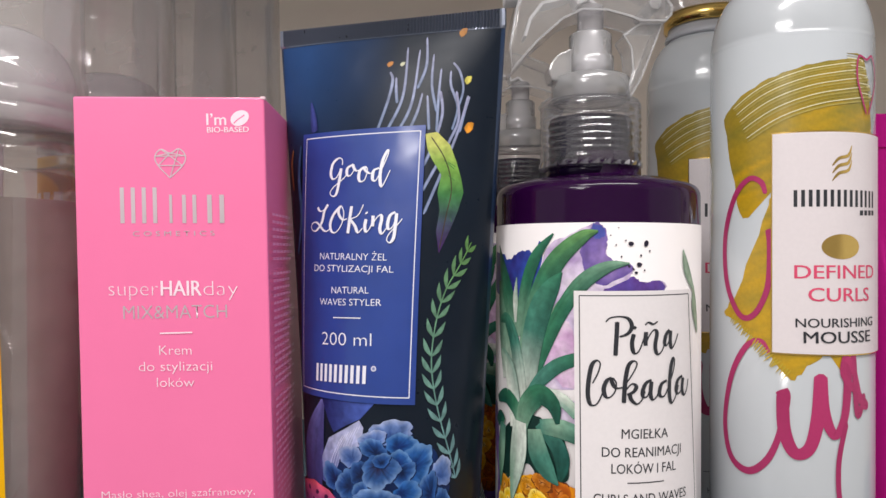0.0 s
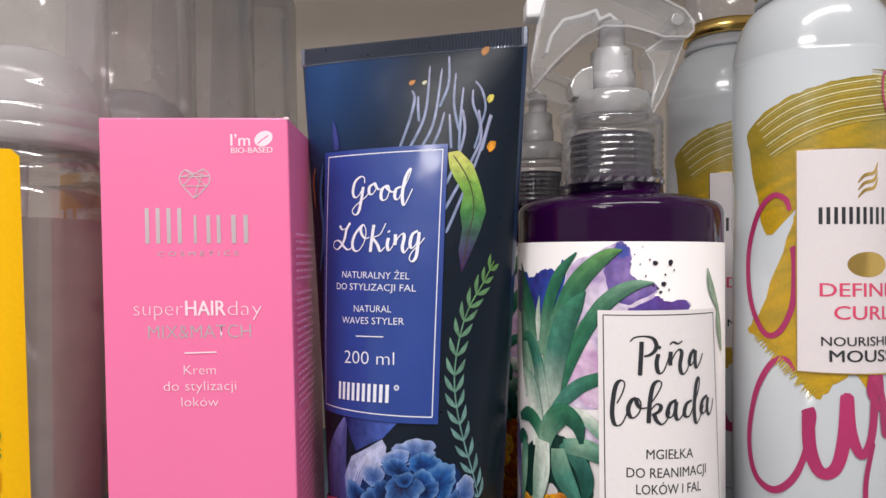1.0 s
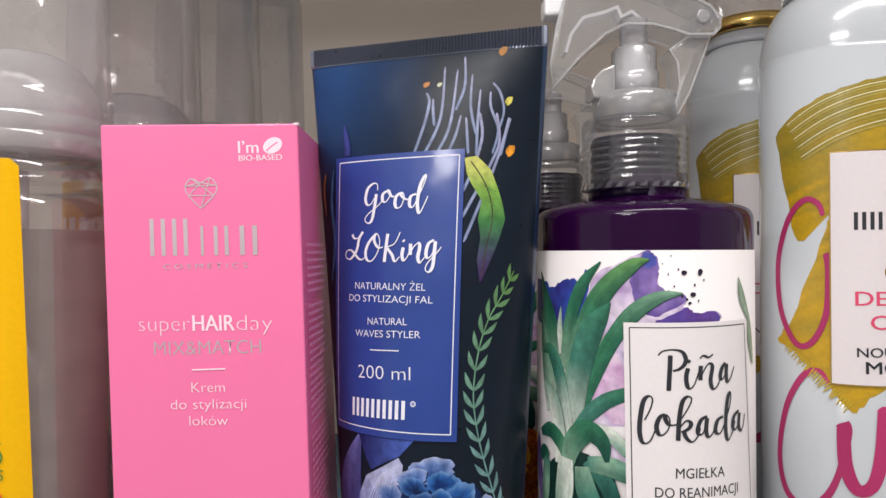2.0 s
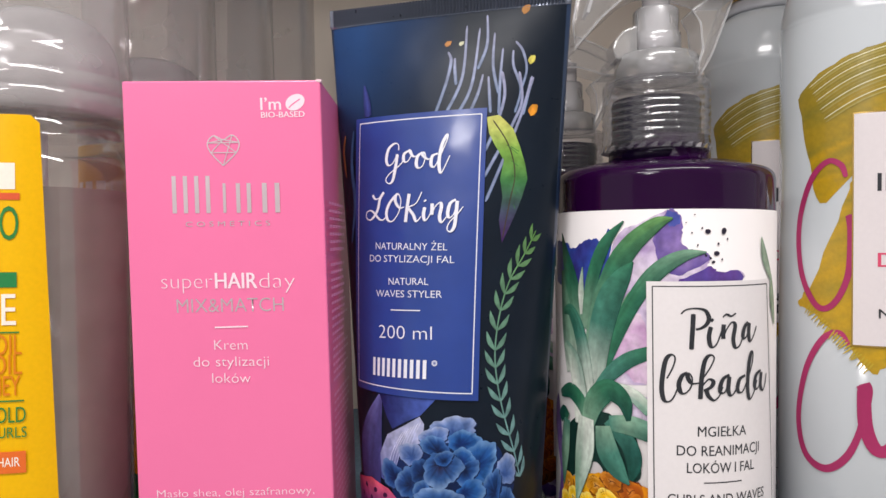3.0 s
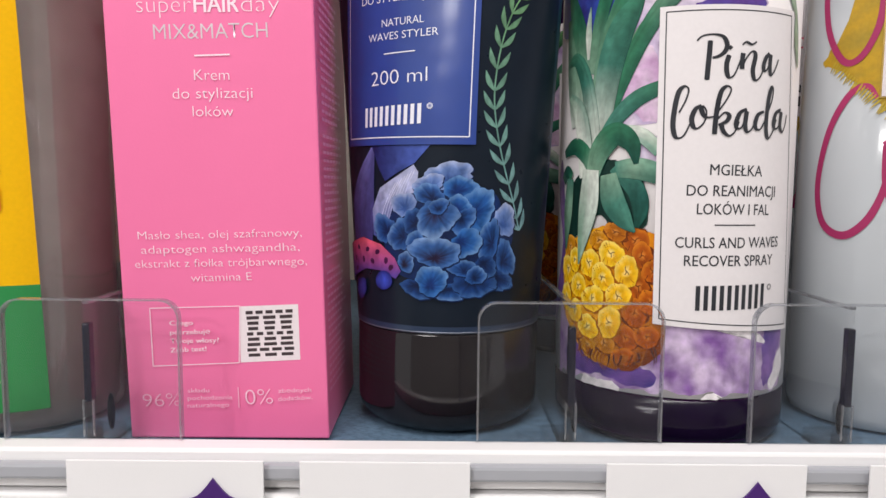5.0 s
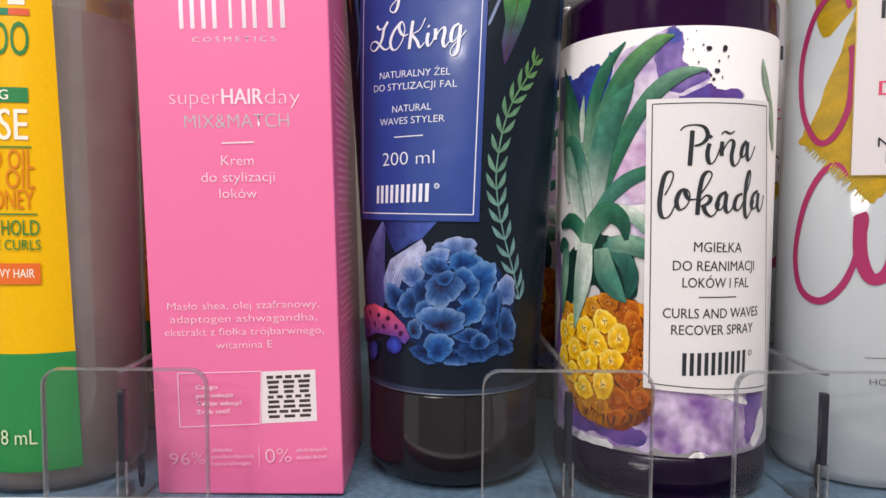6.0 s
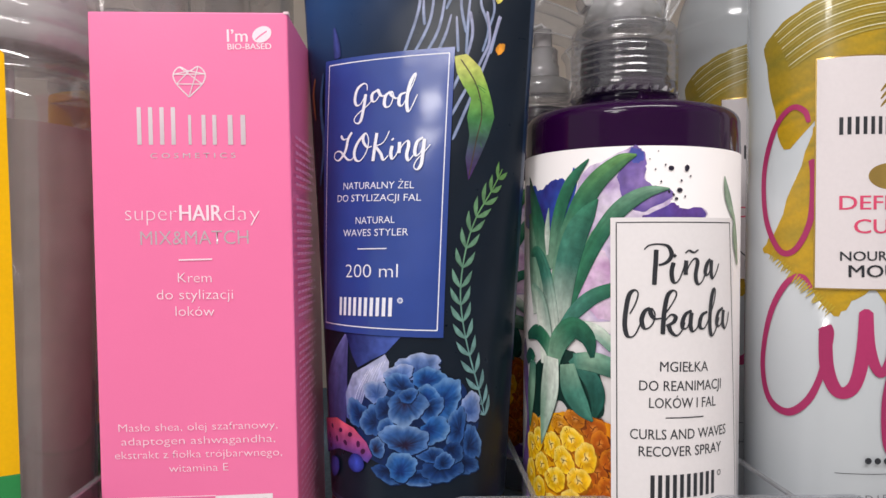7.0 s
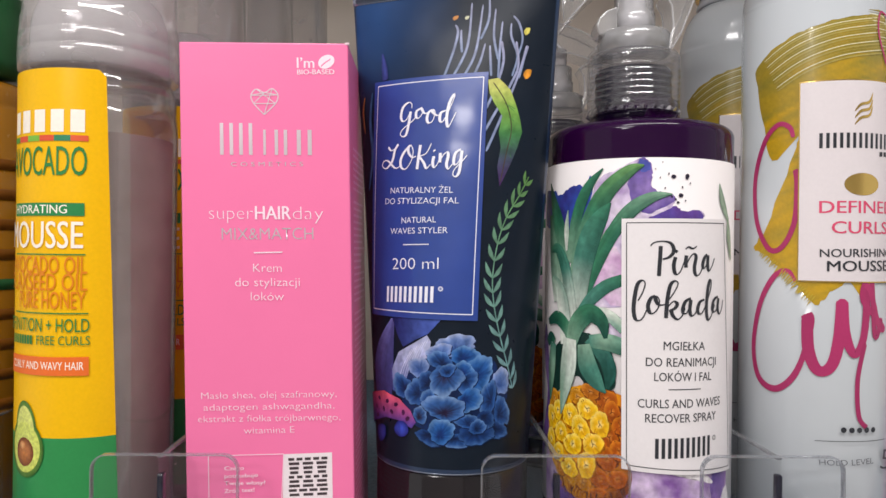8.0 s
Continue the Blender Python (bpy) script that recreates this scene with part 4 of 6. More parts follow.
for k in range(7):
    fl.stroke([mm(-12.5 + 1.2 * k, 55 + 1.0 * k), mm(-10.5 + 1.2 * k, 62 + 0.9 * k), mm(-7 + 0.95 * k, 68.2 + 0.6 * k)], 0.0003, lin(132, 144, 194), lin(206, 208, 228), n=4)
fl.stroke([mm(-25.61, 168.2), mm(-24.18, 162.9), mm(-23.39, 158.7)], [0.001, 0.003, 0.003], lin(40, 46, 98), mid=lin(62, 72, 146))
fl.stroke([mm(-36.76, 153.8), mm(-38.75, 148.8), mm(-36.61, 141)], [0.001, 0.002, 0.001], lin(120, 84, 50), mid=lin(160, 110, 60))
fl.stroke([mm(-30.76, 155), mm(-32.05, 144.9), mm(-29.8, 132.8), mm(-32.66, 121)], [0.001, 0.002, 0.002, 0.001], lin(40, 70, 110), mid=lin(60, 100, 140))
# the blue bloom: a dark heart, then curled petals from the back to the front (place and size in mm, turn, facing, tone)
rnd = random.Random(12)
fl.blob(*mm(8, 54), 0.0180, 0.0142, lin(14, 30, 66), lin(16, 38, 84), 0.0, 0.08, 77, 40)
TONES = {"lavender": (lin(44, 74, 134), lin(96, 122, 176), lin(160, 172, 204)), "sky": (lin(16, 42, 100), lin(36, 88, 152), lin(104, 142, 188)), "mid": (lin(14, 30, 70), lin(34, 76, 138), lin(96, 132, 180)), "deep": (lin(12, 24, 58), lin(22, 54, 108), lin(60, 100, 156)), "heart": (lin(30, 20, 46), lin(44, 86, 146), lin(118, 148, 190))}
OUTER = [(7.8, 70, 7.2, 3.4, 0, 90, "lavender"), (2.5, 68, 4.0, 2.6, 10, 110, "lavender"), (23.8, 58.6, 3.6, 4.0, 30, 60, "lavender"), (24.4, 48.6, 2.7, 5.6, 15, 20, "mid"), (22.0, 42.8, 4.4, 3.0, -20, -50, "deep"), (0.2, 40.4, 4.8, 2.2, -10, -90, "deep"), (8.8, 39.8, 5.6, 2.0, 0, -90, "mid"), (15.5, 41.6, 5.6, 3.4, 5, -70, "deep"), (-4.4, 62.6, 3.4, 3.4, 0, 120, "lavender"), (-10.4, 56, 3.6, 4.2, 20, 150, "mid")]
MIDDLE = [(10.9, 67, 4.8, 2.8, 15, 60, "sky"), (3.0, 65, 4.2, 3.0, -10, 120, "mid"), (15.8, 61.4, 4.6, 6.0, -35, 35, "sky"), (19.0, 53.4, 2.7, 6.2, -12, 160, "mid"), (-5.2, 54.4, 3.4, 4.4, 10, 160, "mid"), (-1.4, 58.2, 2.8, 3.4, 0, 140, "deep"), (10.8, 62.4, 3.0, 3.0, 0, 70, "sky"), (18.6, 46.6, 3.0, 2.8, 0, -40, "deep"), (12.4, 46.0, 3.6, 2.4, -10, 100, "mid"), (-3.0, 47.4, 2.6, 2.6, 0, 60, "heart")]
INNER = [(12.0, 58.4, 2.8, 3.8, -30, -40, "mid"), (12.8, 52.6, 4.4, 3.8, 25, -30, "sky"), (5.0, 59.0, 5.6, 4.8, 0, -80, "heart"), (5.4, 62.2, 2.8, 1.9, 10, 90, "mid"), (-0.4, 52.8, 2.8, 2.6, 30, 130, "mid"), (4.8, 50.2, 6.4, 4.2, 0, 90, "heart"), (4.2, 42.8, 4.6, 3.6, 20, 80, "sky"), (15.8, 44.2, 3.0, 2.2, 30, 60, "mid")]
for i, (u, v, ru, rv, turn, facing, tone) in enumerate(OUTER + MIDDLE + INNER):
    deep, body, pale = TONES[tone]
    fl.cup(u / 1000 + 0.0002, v / 1000 - 0.0003, ru / 1000 * 1.02, rv / 1000 * 1.02, radians(turn), radians(facing), lin(10, 26, 60), lin(11, 28, 66), lin(14, 36, 78), 0.16, i)
    fl.cup(u / 1000, v / 1000, ru / 1000, rv / 1000, radians(turn), radians(facing), deep, body, pale, 0.16, i)
fl.poly([(-0.03956, 0.04876), (-0.01917, 0.05314), (-0.01131, 0.05163), (-0.00651, 0.04827), (-0.00446, 0.0448), (-0.00589, 0.04271), (-0.01149, 0.04456), (-0.01758, 0.04456), (-0.03847, 0.03749), (-0.03188, 0.04475)], lambda u, v: tuple(a + (b - a) * max(0, min(1, (v - 0.044) / 0.010)) for a, b in zip(lin(84, 60, 140), lin(226, 92, 104))), 0.0015)
for p in ((-0.0224, 0.05014), (-0.01709, 0.04992), (-0.01266, 0.04947), (-0.01904, 0.04704), (-0.00935, 0.04734), (-0.01464, 0.04683), (-0.02471, 0.0469), (-0.0076, 0.04558), (-0.02356, 0.04411)):
    fl.blob(*p, 0.0007, 0.0010, lin(50, 20, 60), lin(80, 30, 70), rnd.uniform(0, 3), 0.1, 3, 10)
fl.blob(*(-0.01, 0.04198), 0.0030, 0.0026, lin(60, 80, 190), lin(36, 40, 116), 0.2, 0.03, 5)
fl.blob(*(-0.02055, 0.03883), 0.0034, 0.0028, lin(52, 60, 150), lin(36, 40, 110), 0.6, 0.08, 8)
fl.build("flower_print", tube, M_BLOOM, "printed blue peony, coral branches, leaf and fern")
lb = Ink(on_tube, fl.off + 0.00004)
lb.poly(lab, lin(30, 62, 142), 0.0025)
tube_label = lb.build("label", tube, M_BLUELABEL, "glossy royal blue label")
tt = Ink(on_tube, lb.off + 0.00004)
LW = lin(232, 234, 244)
tt.border([(lab[0][0] + 0.0022, lab[0][1] - 0.0015), (lab[1][0] - 0.0016, lab[1][1] - 0.0017), (lab[2][0] - 0.0018, lab[2][1] + 0.0020), (lab[3][0] + 0.0018, lab[3][1] + 0.0020)], 0.0003, LW)
for words, ends, tall, w in (("NATURALNY ŻEL", ((-0.01819, 0.11949), (0.00485, 0.11927)), 0.0021, -0.006), ("DO STYLIZACJI FAL", ((-0.02065, 0.11591), (0.00699, 0.11577)), 0.0021, -0.006), ("NATURAL", ((-0.01282, 0.10937), (-0.00024, 0.10964)), 0.0021, -0.006), ("WAVES STYLER", ((-0.01754, 0.10579), (0.00378, 0.10617)), 0.0021, -0.006), ("200 ml", ((-0.01601, 0.09402), (0.00129, 0.0945)), 0.0040, -0.012)):
    tt.text(words, *ends, tall, LW, w)
tt.bars((-0.01333, 0.10206), (-0.00076, 0.10235), 0.0003, LW)
tt.bars((-0.01878, 0.08305), (0.00041, 0.08365), 0.0052, LW, 10, 0.45)
tt.blob(*(0.00223, 0.0881), 0.0008, 0.0008, lin(33, 68, 150), LW)


def brush(art, strokes, width, colour):
    """Hand lettering with a broad brush: heavy on the way down, fine on the way up."""
    art.mark()
    for s in strokes:
        line = spline(list(s), 6)
        m = len(line) - 1
        press = []
        for i in range(m + 1):
            a, b = line[max(0, i - 1)], line[min(m, i + 1)]
            press.append(0.46 + 0.95 * max(0.0, (a[1] - b[1]) / (math.hypot(b[0] - a[0], b[1] - a[1]) or 1e-9)))
        for _ in range(3):
            press = [(press[max(0, i - 1)] + press[i] + press[min(m, i + 1)]) / 3 for i in range(m + 1)]
        art.stroke(line, [width * p for p in press], colour, n=2, taper=m > 14)


brush(tt, (((-0.01075, 0.14795), (-0.01097, 0.1496), (-0.01229, 0.14996), (-0.01424, 0.14845), (-0.01492, 0.14548), (-0.01414, 0.14379), (-0.01266, 0.14425), (-0.01115, 0.14689)),
           ((-0.01115, 0.14689), (-0.01161, 0.1431), (-0.01242, 0.13933), (-0.01374, 0.13847), (-0.01484, 0.13945), (-0.01386, 0.14104), (-0.01033, 0.14357), (-0.00895, 0.14512)),
           ((-0.00724, 0.14774), (-0.00891, 0.14675), (-0.00894, 0.14485), (-0.00787, 0.14452), (-0.00673, 0.14608), (-0.00662, 0.14743), (-0.00724, 0.14774), (-0.00612, 0.14605), (-0.00493, 0.14598)),), 0.00070, LW)
brush(tt, (((-0.00322, 0.14696), (-0.00463, 0.14596), (-0.005, 0.14383), (-0.00434, 0.14261), (-0.00303, 0.14319), (-0.0023, 0.14584), (-0.00281, 0.14694), (-0.00312, 0.14615), (-0.00168, 0.14501), (-0.00055, 0.14522)),
           ((0.00136, 0.14646), (-0.00029, 0.14574), (-0.00057, 0.14335), (0.00042, 0.14277), (0.00171, 0.14511), (0.00346, 0.14929), (0.00408, 0.15139), (0.00363, 0.15152), (0.00237, 0.14881), (0.00173, 0.14458), (0.00198, 0.14164), (0.00257, 0.14109), (0.00374, 0.14343), (0.00474, 0.14578)),), 0.00070, LW)
brush(tt, (((-0.01975, 0.13529), (-0.01872, 0.13414), (-0.01717, 0.13435), (-0.01539, 0.13592)),
           ((-0.01539, 0.13603), (-0.01678, 0.13406), (-0.01743, 0.13134), (-0.01853, 0.12946), (-0.02057, 0.12803), (-0.02239, 0.12886), (-0.02198, 0.1304), (-0.01981, 0.1306), (-0.01691, 0.12831), (-0.0154, 0.12799), (-0.01434, 0.12878)),
           ((-0.01089, 0.13519), (-0.01312, 0.13283), (-0.01419, 0.13014), (-0.0136, 0.12795), (-0.01187, 0.12763), (-0.01, 0.13001), (-0.00938, 0.13323), (-0.01025, 0.13532), (-0.01119, 0.13466), (-0.01111, 0.13303), (-0.00974, 0.13136), (-0.00817, 0.13158)),), 0.00070, LW)
brush(tt, (((-0.0068, 0.1353), (-0.00724, 0.13155), (-0.00765, 0.12726)),
           ((-0.00705, 0.13154), (-0.00457, 0.13254), (-0.00296, 0.1357)),
           ((-0.00692, 0.13127), (-0.00532, 0.12935), (-0.00434, 0.12745), (-0.00293, 0.12876)),
           ((-0.0019, 0.1314), (-0.00221, 0.12927), (-0.00173, 0.12767), (-0.00064, 0.12871), (0.00012, 0.13081)),), 0.00070, LW)
brush(tt, (((-0.00199, 0.13342), (-0.00169, 0.13304)),
           ((0.00022, 0.1324), (0.00023, 0.13081), (0.00019, 0.12922)),
           ((0.00018, 0.12949), (0.00121, 0.13158), (0.00256, 0.13261), (0.00289, 0.13128), (0.00245, 0.12865), (0.00307, 0.12706), (0.00439, 0.12862)),
           ((0.00693, 0.13341), (0.00533, 0.13229), (0.00473, 0.12967), (0.00522, 0.12834), (0.00654, 0.12964), (0.00722, 0.13304)),
           ((0.00733, 0.13304), (0.00709, 0.12963), (0.00669, 0.12596), (0.00565, 0.1245), (0.00469, 0.12519), (0.00528, 0.12703), (0.00764, 0.12962), (0.00905, 0.13143)),), 0.00070, LW)
tt.build("lettering", tube_label, M_FLATINK, "white lettering and frame")

# ---- print on the spray bottle ----
ar = Ink(on_mist, 0.00008, 0.000007, 0.22)


def wash(seed, dark, light):
    """A watery wash that drifts between two colours."""
    def ink(u, v):
        t = 0.5 + 0.9 * noise.noise((u * 120 + seed, v * 120, seed)) + 0.4 * noise.noise((u * 380, v * 380 + seed, 2))
        return tuple(a + (b - a) * max(0, min(1, t)) for a, b in zip(dark, light))
    return ink


def ragged(pts, amp, seed, n=6):
    """An outline made uneven, as wet paint dries."""
    rn = random.Random(seed)
    line = spline(list(pts) + [pts[0]], n)[:-1]
    return [(u + rn.uniform(-amp, amp), v + rn.uniform(-amp, amp)) for u, v in line]


ar.poly(ragged([mm(-27.2, 84), mm(-26.2, 101), mm(-24.4, 116), mm(-21.6, 124), mm(-16, 126.5), mm(-9.1, 129.8), mm(-6.1, 129), mm(-5.1, 125.6), mm(-5.3, 120.9), mm(-1.3, 118.9), mm(2.2, 117.6), mm(1.5, 114.9), mm(5.1, 113.5), mm(10.6, 113.9), mm(11.6, 111.4), mm(-6.3, 108), mm(-12, 85)], 0.0003, 1), wash(1, lin(170, 144, 192), lin(226, 214, 230)), 0.0011)
ar.poly(ragged([mm(-6.5, 111), mm(1.5, 114.9), mm(5.1, 113.5), mm(10.6, 113.9), mm(11.6, 111.4), mm(2, 110)], 0.0003, 22), wash(5, lin(96, 58, 128), lin(92, 74, 156)), 0.0011)
ar.poly(ragged([mm(-12.5, 122), mm(-9.1, 129.8), mm(-6.1, 129), mm(-5.1, 125.6), mm(-5.3, 120.9), mm(-1.3, 118.9), mm(2.2, 117.6), mm(-5, 113), mm(-10.5, 115)], 0.0003, 3), wash(7, lin(88, 70, 146), lin(140, 116, 178)), 0.0011)
ar.poly(ragged([mm(-9.1, 129.9), mm(-6.1, 129), mm(-5.9, 126.5), mm(-8.4, 125.8)], 0.0003, 23), wash(2, lin(70, 76, 160), lin(96, 110, 190)), 0.0011)
ar.poly(ragged([mm(-50, 122), mm(-42, 121.3), mm(-38, 119.6), mm(-33.5, 121.5), mm(-29, 122.4), mm(-26.9, 121.5), mm(-24.9, 125.1), mm(-23.7, 122.5), mm(-25.8, 112.2), mm(-34.2, 104), mm(-41, 108), mm(-50, 110)], 0.0003, 2), wash(4, lin(54, 48, 124), lin(52, 84, 178)), 0.0011)
ar.poly(ragged([mm(-18, 103), mm(-14.5, 100), mm(-12, 86), mm(-17, 84), mm(-23, 92)], 0.0003, 15), wash(19, lin(196, 150, 196), lin(232, 214, 230)), 0.0012)
ar.poly(ragged([mm(-20, 79), mm(-13, 80), mm(-12, 70), mm(-19, 70)], 0.0003, 16), wash(29, lin(190, 170, 205), lin(226, 216, 232)), 0.0012)
# the wash round the label's foot, torn open to the white paper here and there
foot = [(-0.046 + 0.0024 * k, 0.0345 + 0.0010 * math.sin(k * 1.7)) for k in range(31)]
low = [(-0.046 + 0.0024 * k, 0.0146 + 0.0010 * abs(math.sin(k * 0.9)) * (1 if k % 5 else 2.0)) for k in range(31)]
ar.poly(ragged([*foot, *reversed(low)], 0.0003, 5, 2), wash(9, lin(128, 88, 156), lin(212, 192, 220)), 0.0009)
ar.poly(ragged([mm(-40, 26), mm(-30, 25.5), mm(-22, 22), mm(-14, 21), mm(-12, 17.4), mm(-18, 16), mm(-26, 17.6), mm(-34, 17), mm(-41, 19)], 0.0004, 8), wash(3, lin(56, 44, 122), lin(116, 80, 158)), 0.0010)
ar.poly(ragged([mm(17, 33), mm(26, 33), mm(25, 27), mm(23, 24), mm(20.5, 18), mm(17.4, 17), mm(16.6, 24)], 0.0004, 9), wash(13, lin(80, 58, 140), lin(140, 104, 172)), 0.0010)
for k, torn in enumerate(([mm(-33.8, 14.2), mm(-32.4, 16.6), mm(-28, 16.2), mm(-23.5, 16.4), mm(-21.6, 14.2)], [mm(-0.8, 14.2), mm(0.6, 15.8), mm(3.2, 15.5), mm(4.4, 14.2)], [mm(23.4, 24), mm(26, 25.6), mm(27.6, 20), mm(22, 15), mm(19.8, 17.2), mm(21.6, 19.6)], [mm(2.5, 31.8), mm(7, 31.4), mm(12, 29.6), mm(16.5, 27.8), mm(17, 29), mm(12, 31.6)])):
    ar.poly(ragged(torn, 0.00025, 40 + k), lin(236, 230, 232), 0.0015)
ar.poly(ragged([mm(-48.2, 42), mm(-45.8, 53), mm(-52, 67.4), mm(-48, 75), mm(-44, 60), mm(-43.4, 40), mm(-57.5, 23)], 0.0002, 6), wash(11, lin(70, 40, 110), lin(120, 84, 150)), 0.0012)
# specks of dark paint
for p, r in zip(((0.00147, 0.12428), (0.0059, 0.12438), (0.00386, 0.11852), (0.00294, 0.11627), (-6e-05, 0.12515), (-0.00271, 0.12394), (-0.0012, 0.12068), (0.00431, 0.12106), (0.00216, 0.1173), (0.00692, 0.12232), (-0.00419, 0.12662), (-0.00202, 0.1287), (0.00092, 0.11803), (0.00533, 0.11691)), (8, 9, 8, 5, 3, 2.5, 3, 3.5, 4, 3, 2, 2, 4, 3)):
    ar.blob(*p, r * 0.00008, r * 0.00010, lin(40, 36, 52), lin(56, 52, 66), r, 0.1, int(r * 7), 10)
ar.step = 0.0000013
# crown leaves, from the back to the front: line and widths in mm, paints, which half is lit
PALEST, CELADON, GREEN, SPRING, TEAL, DARK = lin(216, 222, 212), lin(134, 170, 146), lin(52, 116, 86), lin(112, 158, 88), lin(70, 128, 112), lin(20, 70, 60)
ar.poly(ragged([mm(-43, 66), mm(-31, 74), mm(-23, 74), mm(-17, 70), mm(-15.6, 58), mm(-24.2, 56.5), mm(-29, 60), mm(-40, 53)], 0.0002, 31), lin(22, 52, 46), 0.0015)
BACK = [([(-38, 84), (-40.5, 97), (-44, 113)], (6, 7, 2), PALEST, CELADON, GREEN, DARK, -1), ([(-33.4, 98), (-39.6, 112), (-44.5, 124)], (5, 6, 0.6), CELADON, GREEN, GREEN, DARK, 1), ([(-33.4, 101), (-34.1, 108), (-33.5, 114.4)], (2, 2.2, 0.3), PALEST, PALEST, CELADON, CELADON, 1),
        ([(-31.9, 97), (-30.2, 110), (-26, 120.5), (-20.2, 127.2)], (4, 4.2, 3.6, 0.4), CELADON, GREEN, GREEN, DARK, 1), ([(-14, 110.4), (-18, 105.6), (-20.8, 101)], (3.2, 4.0, 2), CELADON, lin(150, 182, 136), CELADON, GREEN, 1)]
CROWN = [([(-30.4, 86), (-28, 99.5), (-23.4, 112.4), (-18.5, 120.4), (-11.9, 126.2), (-7.6, 127.8)], (5, 6.6, 6.4, 5.4, 3.6, 0.5), CELADON, GREEN, SPRING, DARK, 1), ([(-28.2, 83), (-23.6, 93.6), (-17.4, 105.8), (-11.6, 113.6), (-5.2, 117.8), (1.0, 118.9)], (4, 4.2, 4.2, 4.4, 3.2, 0.4), GREEN, GREEN, CELADON, DARK, 1),
         ([(-28.8, 80), (-28.3, 88), (-26.8, 98), (-24, 106.5), (-20.4, 112.4), (-17.6, 116.2)], (5, 6.4, 7.6, 7.2, 4.6, 0.4), PALEST, TEAL, GREEN, DARK, 1), ([(-28.4, 80.6), (-23.6, 85.8), (-18.4, 90), (-12, 92.6)], (2.4, 4, 4, 3.2), TEAL, TEAL, GREEN, DARK, 1), ([(-31, 79), (-32.8, 89), (-35.4, 97), (-39, 101.6), (-43, 101)], (4.4, 4.6, 4.8, 3.8, 1.6), PALEST, TEAL, GREEN, DARK, -1)]
FRONT = [([(-33.4, 70), (-34.6, 80), (-37, 88), (-41, 92)], (5, 5.6, 5, 2), PALEST, PALEST, CELADON, TEAL, 1), ([(-31.4, 71), (-33.4, 75.6), (-38, 78.4), (-44, 76.5)], (2, 4.4, 4.6, 2), CELADON, GREEN, DARK, DARK, -1), ([(-39.6, 70.4), (-42, 71.6), (-44.5, 69)], (2, 3.4, 3), GREEN, DARK, DARK, DARK, 1), ([(-40.4, 69.6), (-41.4, 60), (-42, 50)], (3.4, 4.4, 0.5), TEAL, CELADON, GREEN, DARK, 1),
         ([(-24, 73), (-18.6, 67), (-17.2, 62), (-18, 57.4)], (4.2, 4.6, 4.0, 1.2), TEAL, lin(34, 84, 76), DARK, DARK, 1), ([(-24, 72), (-18, 72.2), (-12, 70.6)], (4, 5.4, 5), TEAL, CELADON, TEAL, DARK, 1), ([(-22.6, 81.6), (-17.6, 80.6), (-13, 76.5)], (3.4, 3.6, 3.2), CELADON, PALEST, CELADON, TEAL, 1),
         ([(-31, 70.6), (-28.8, 77), (-24.2, 81), (-20, 78.6), (-18.6, 73.4)], (4.4, 6.2, 6.0, 4.4, 1.2), CELADON, GREEN, DARK, DARK, 1), ([(-26, 70.8), (-24.6, 64.4), (-21.6, 59.6), (-18.4, 56.2)], (4.6, 6.6, 5, 0.6), CELADON, TEAL, TEAL, DARK, 1), ([(-31.6, 72), (-32.3, 63), (-33.8, 55), (-35.5, 46.5)], (5.4, 6.8, 4.6, 0.4), PALEST, lin(200, 214, 202), CELADON, GREEN, 1)]


def crown(leaves, seed):
    for i, (line, widths, base_c, body, tip, dark, lit) in enumerate(leaves):
        pts, w = [mm(*p) for p in line], [x / 1000 for x in widths]
        ar.blade([(u + 0.00008, v - 0.00008) for u, v in pts], [x * 1.02 for x in w], TEAL, DARK, DARK, DARK, lit, seed + i)
        ar.blade(pts, w, base_c, body, tip, dark, lit, seed + i)


crown(BACK, 1)
crown(CROWN, 11)
for pts in (((0.02537, 0.11031), (0.021, 0.11715), (0.01918, 0.1229)), ((0.02764, 0.09848), (0.02548, 0.10638), (0.02488, 0.11264))):
    ar.stroke(list(pts), [0.001, 0.0030, 0.0004], lin(112, 140, 120), mid=lin(160, 178, 158))
for k in range(12):
    p = (0.02205, 0.09529)
    ar.stroke([(p[0] + 0.0003 * (k % 3), p[1] - 0.0042 * k), (p[0] + 0.0016, p[1] - 0.0042 * k - 0.0012), (p[0] + 0.0006, p[1] - 0.0042 * k - 0.0026)], 0.0006, lin(96, 84, 120) if k % 2 else lin(70, 90, 90), n=4)
# pineapple: an orange-brown body with bulging eyes, bright on the lit side
skin_c = wash(17, lin(176, 92, 12), lin(222, 140, 18))
ar.poly(ragged([mm(-43, 50), mm(-43.5, 42), mm(-42.6, 33.5), mm(-36, 25), mm(-29, 20.9), mm(-23, 20), mm(-17.4, 20.6), mm(-11.1, 25.5), mm(-10, 34), mm(-12, 54), mm(-24, 57.8), mm(-31.8, 55.8)], 0.0005, 21, 5), lambda u, v: blend(blend(skin_c(u, v), lin(234, 166, 18), (-0.021 - u) / 0.010), lin(124, 56, 12), (u + 0.024) / 0.014 + (0.028 - v) / 0.012), 0.0010)
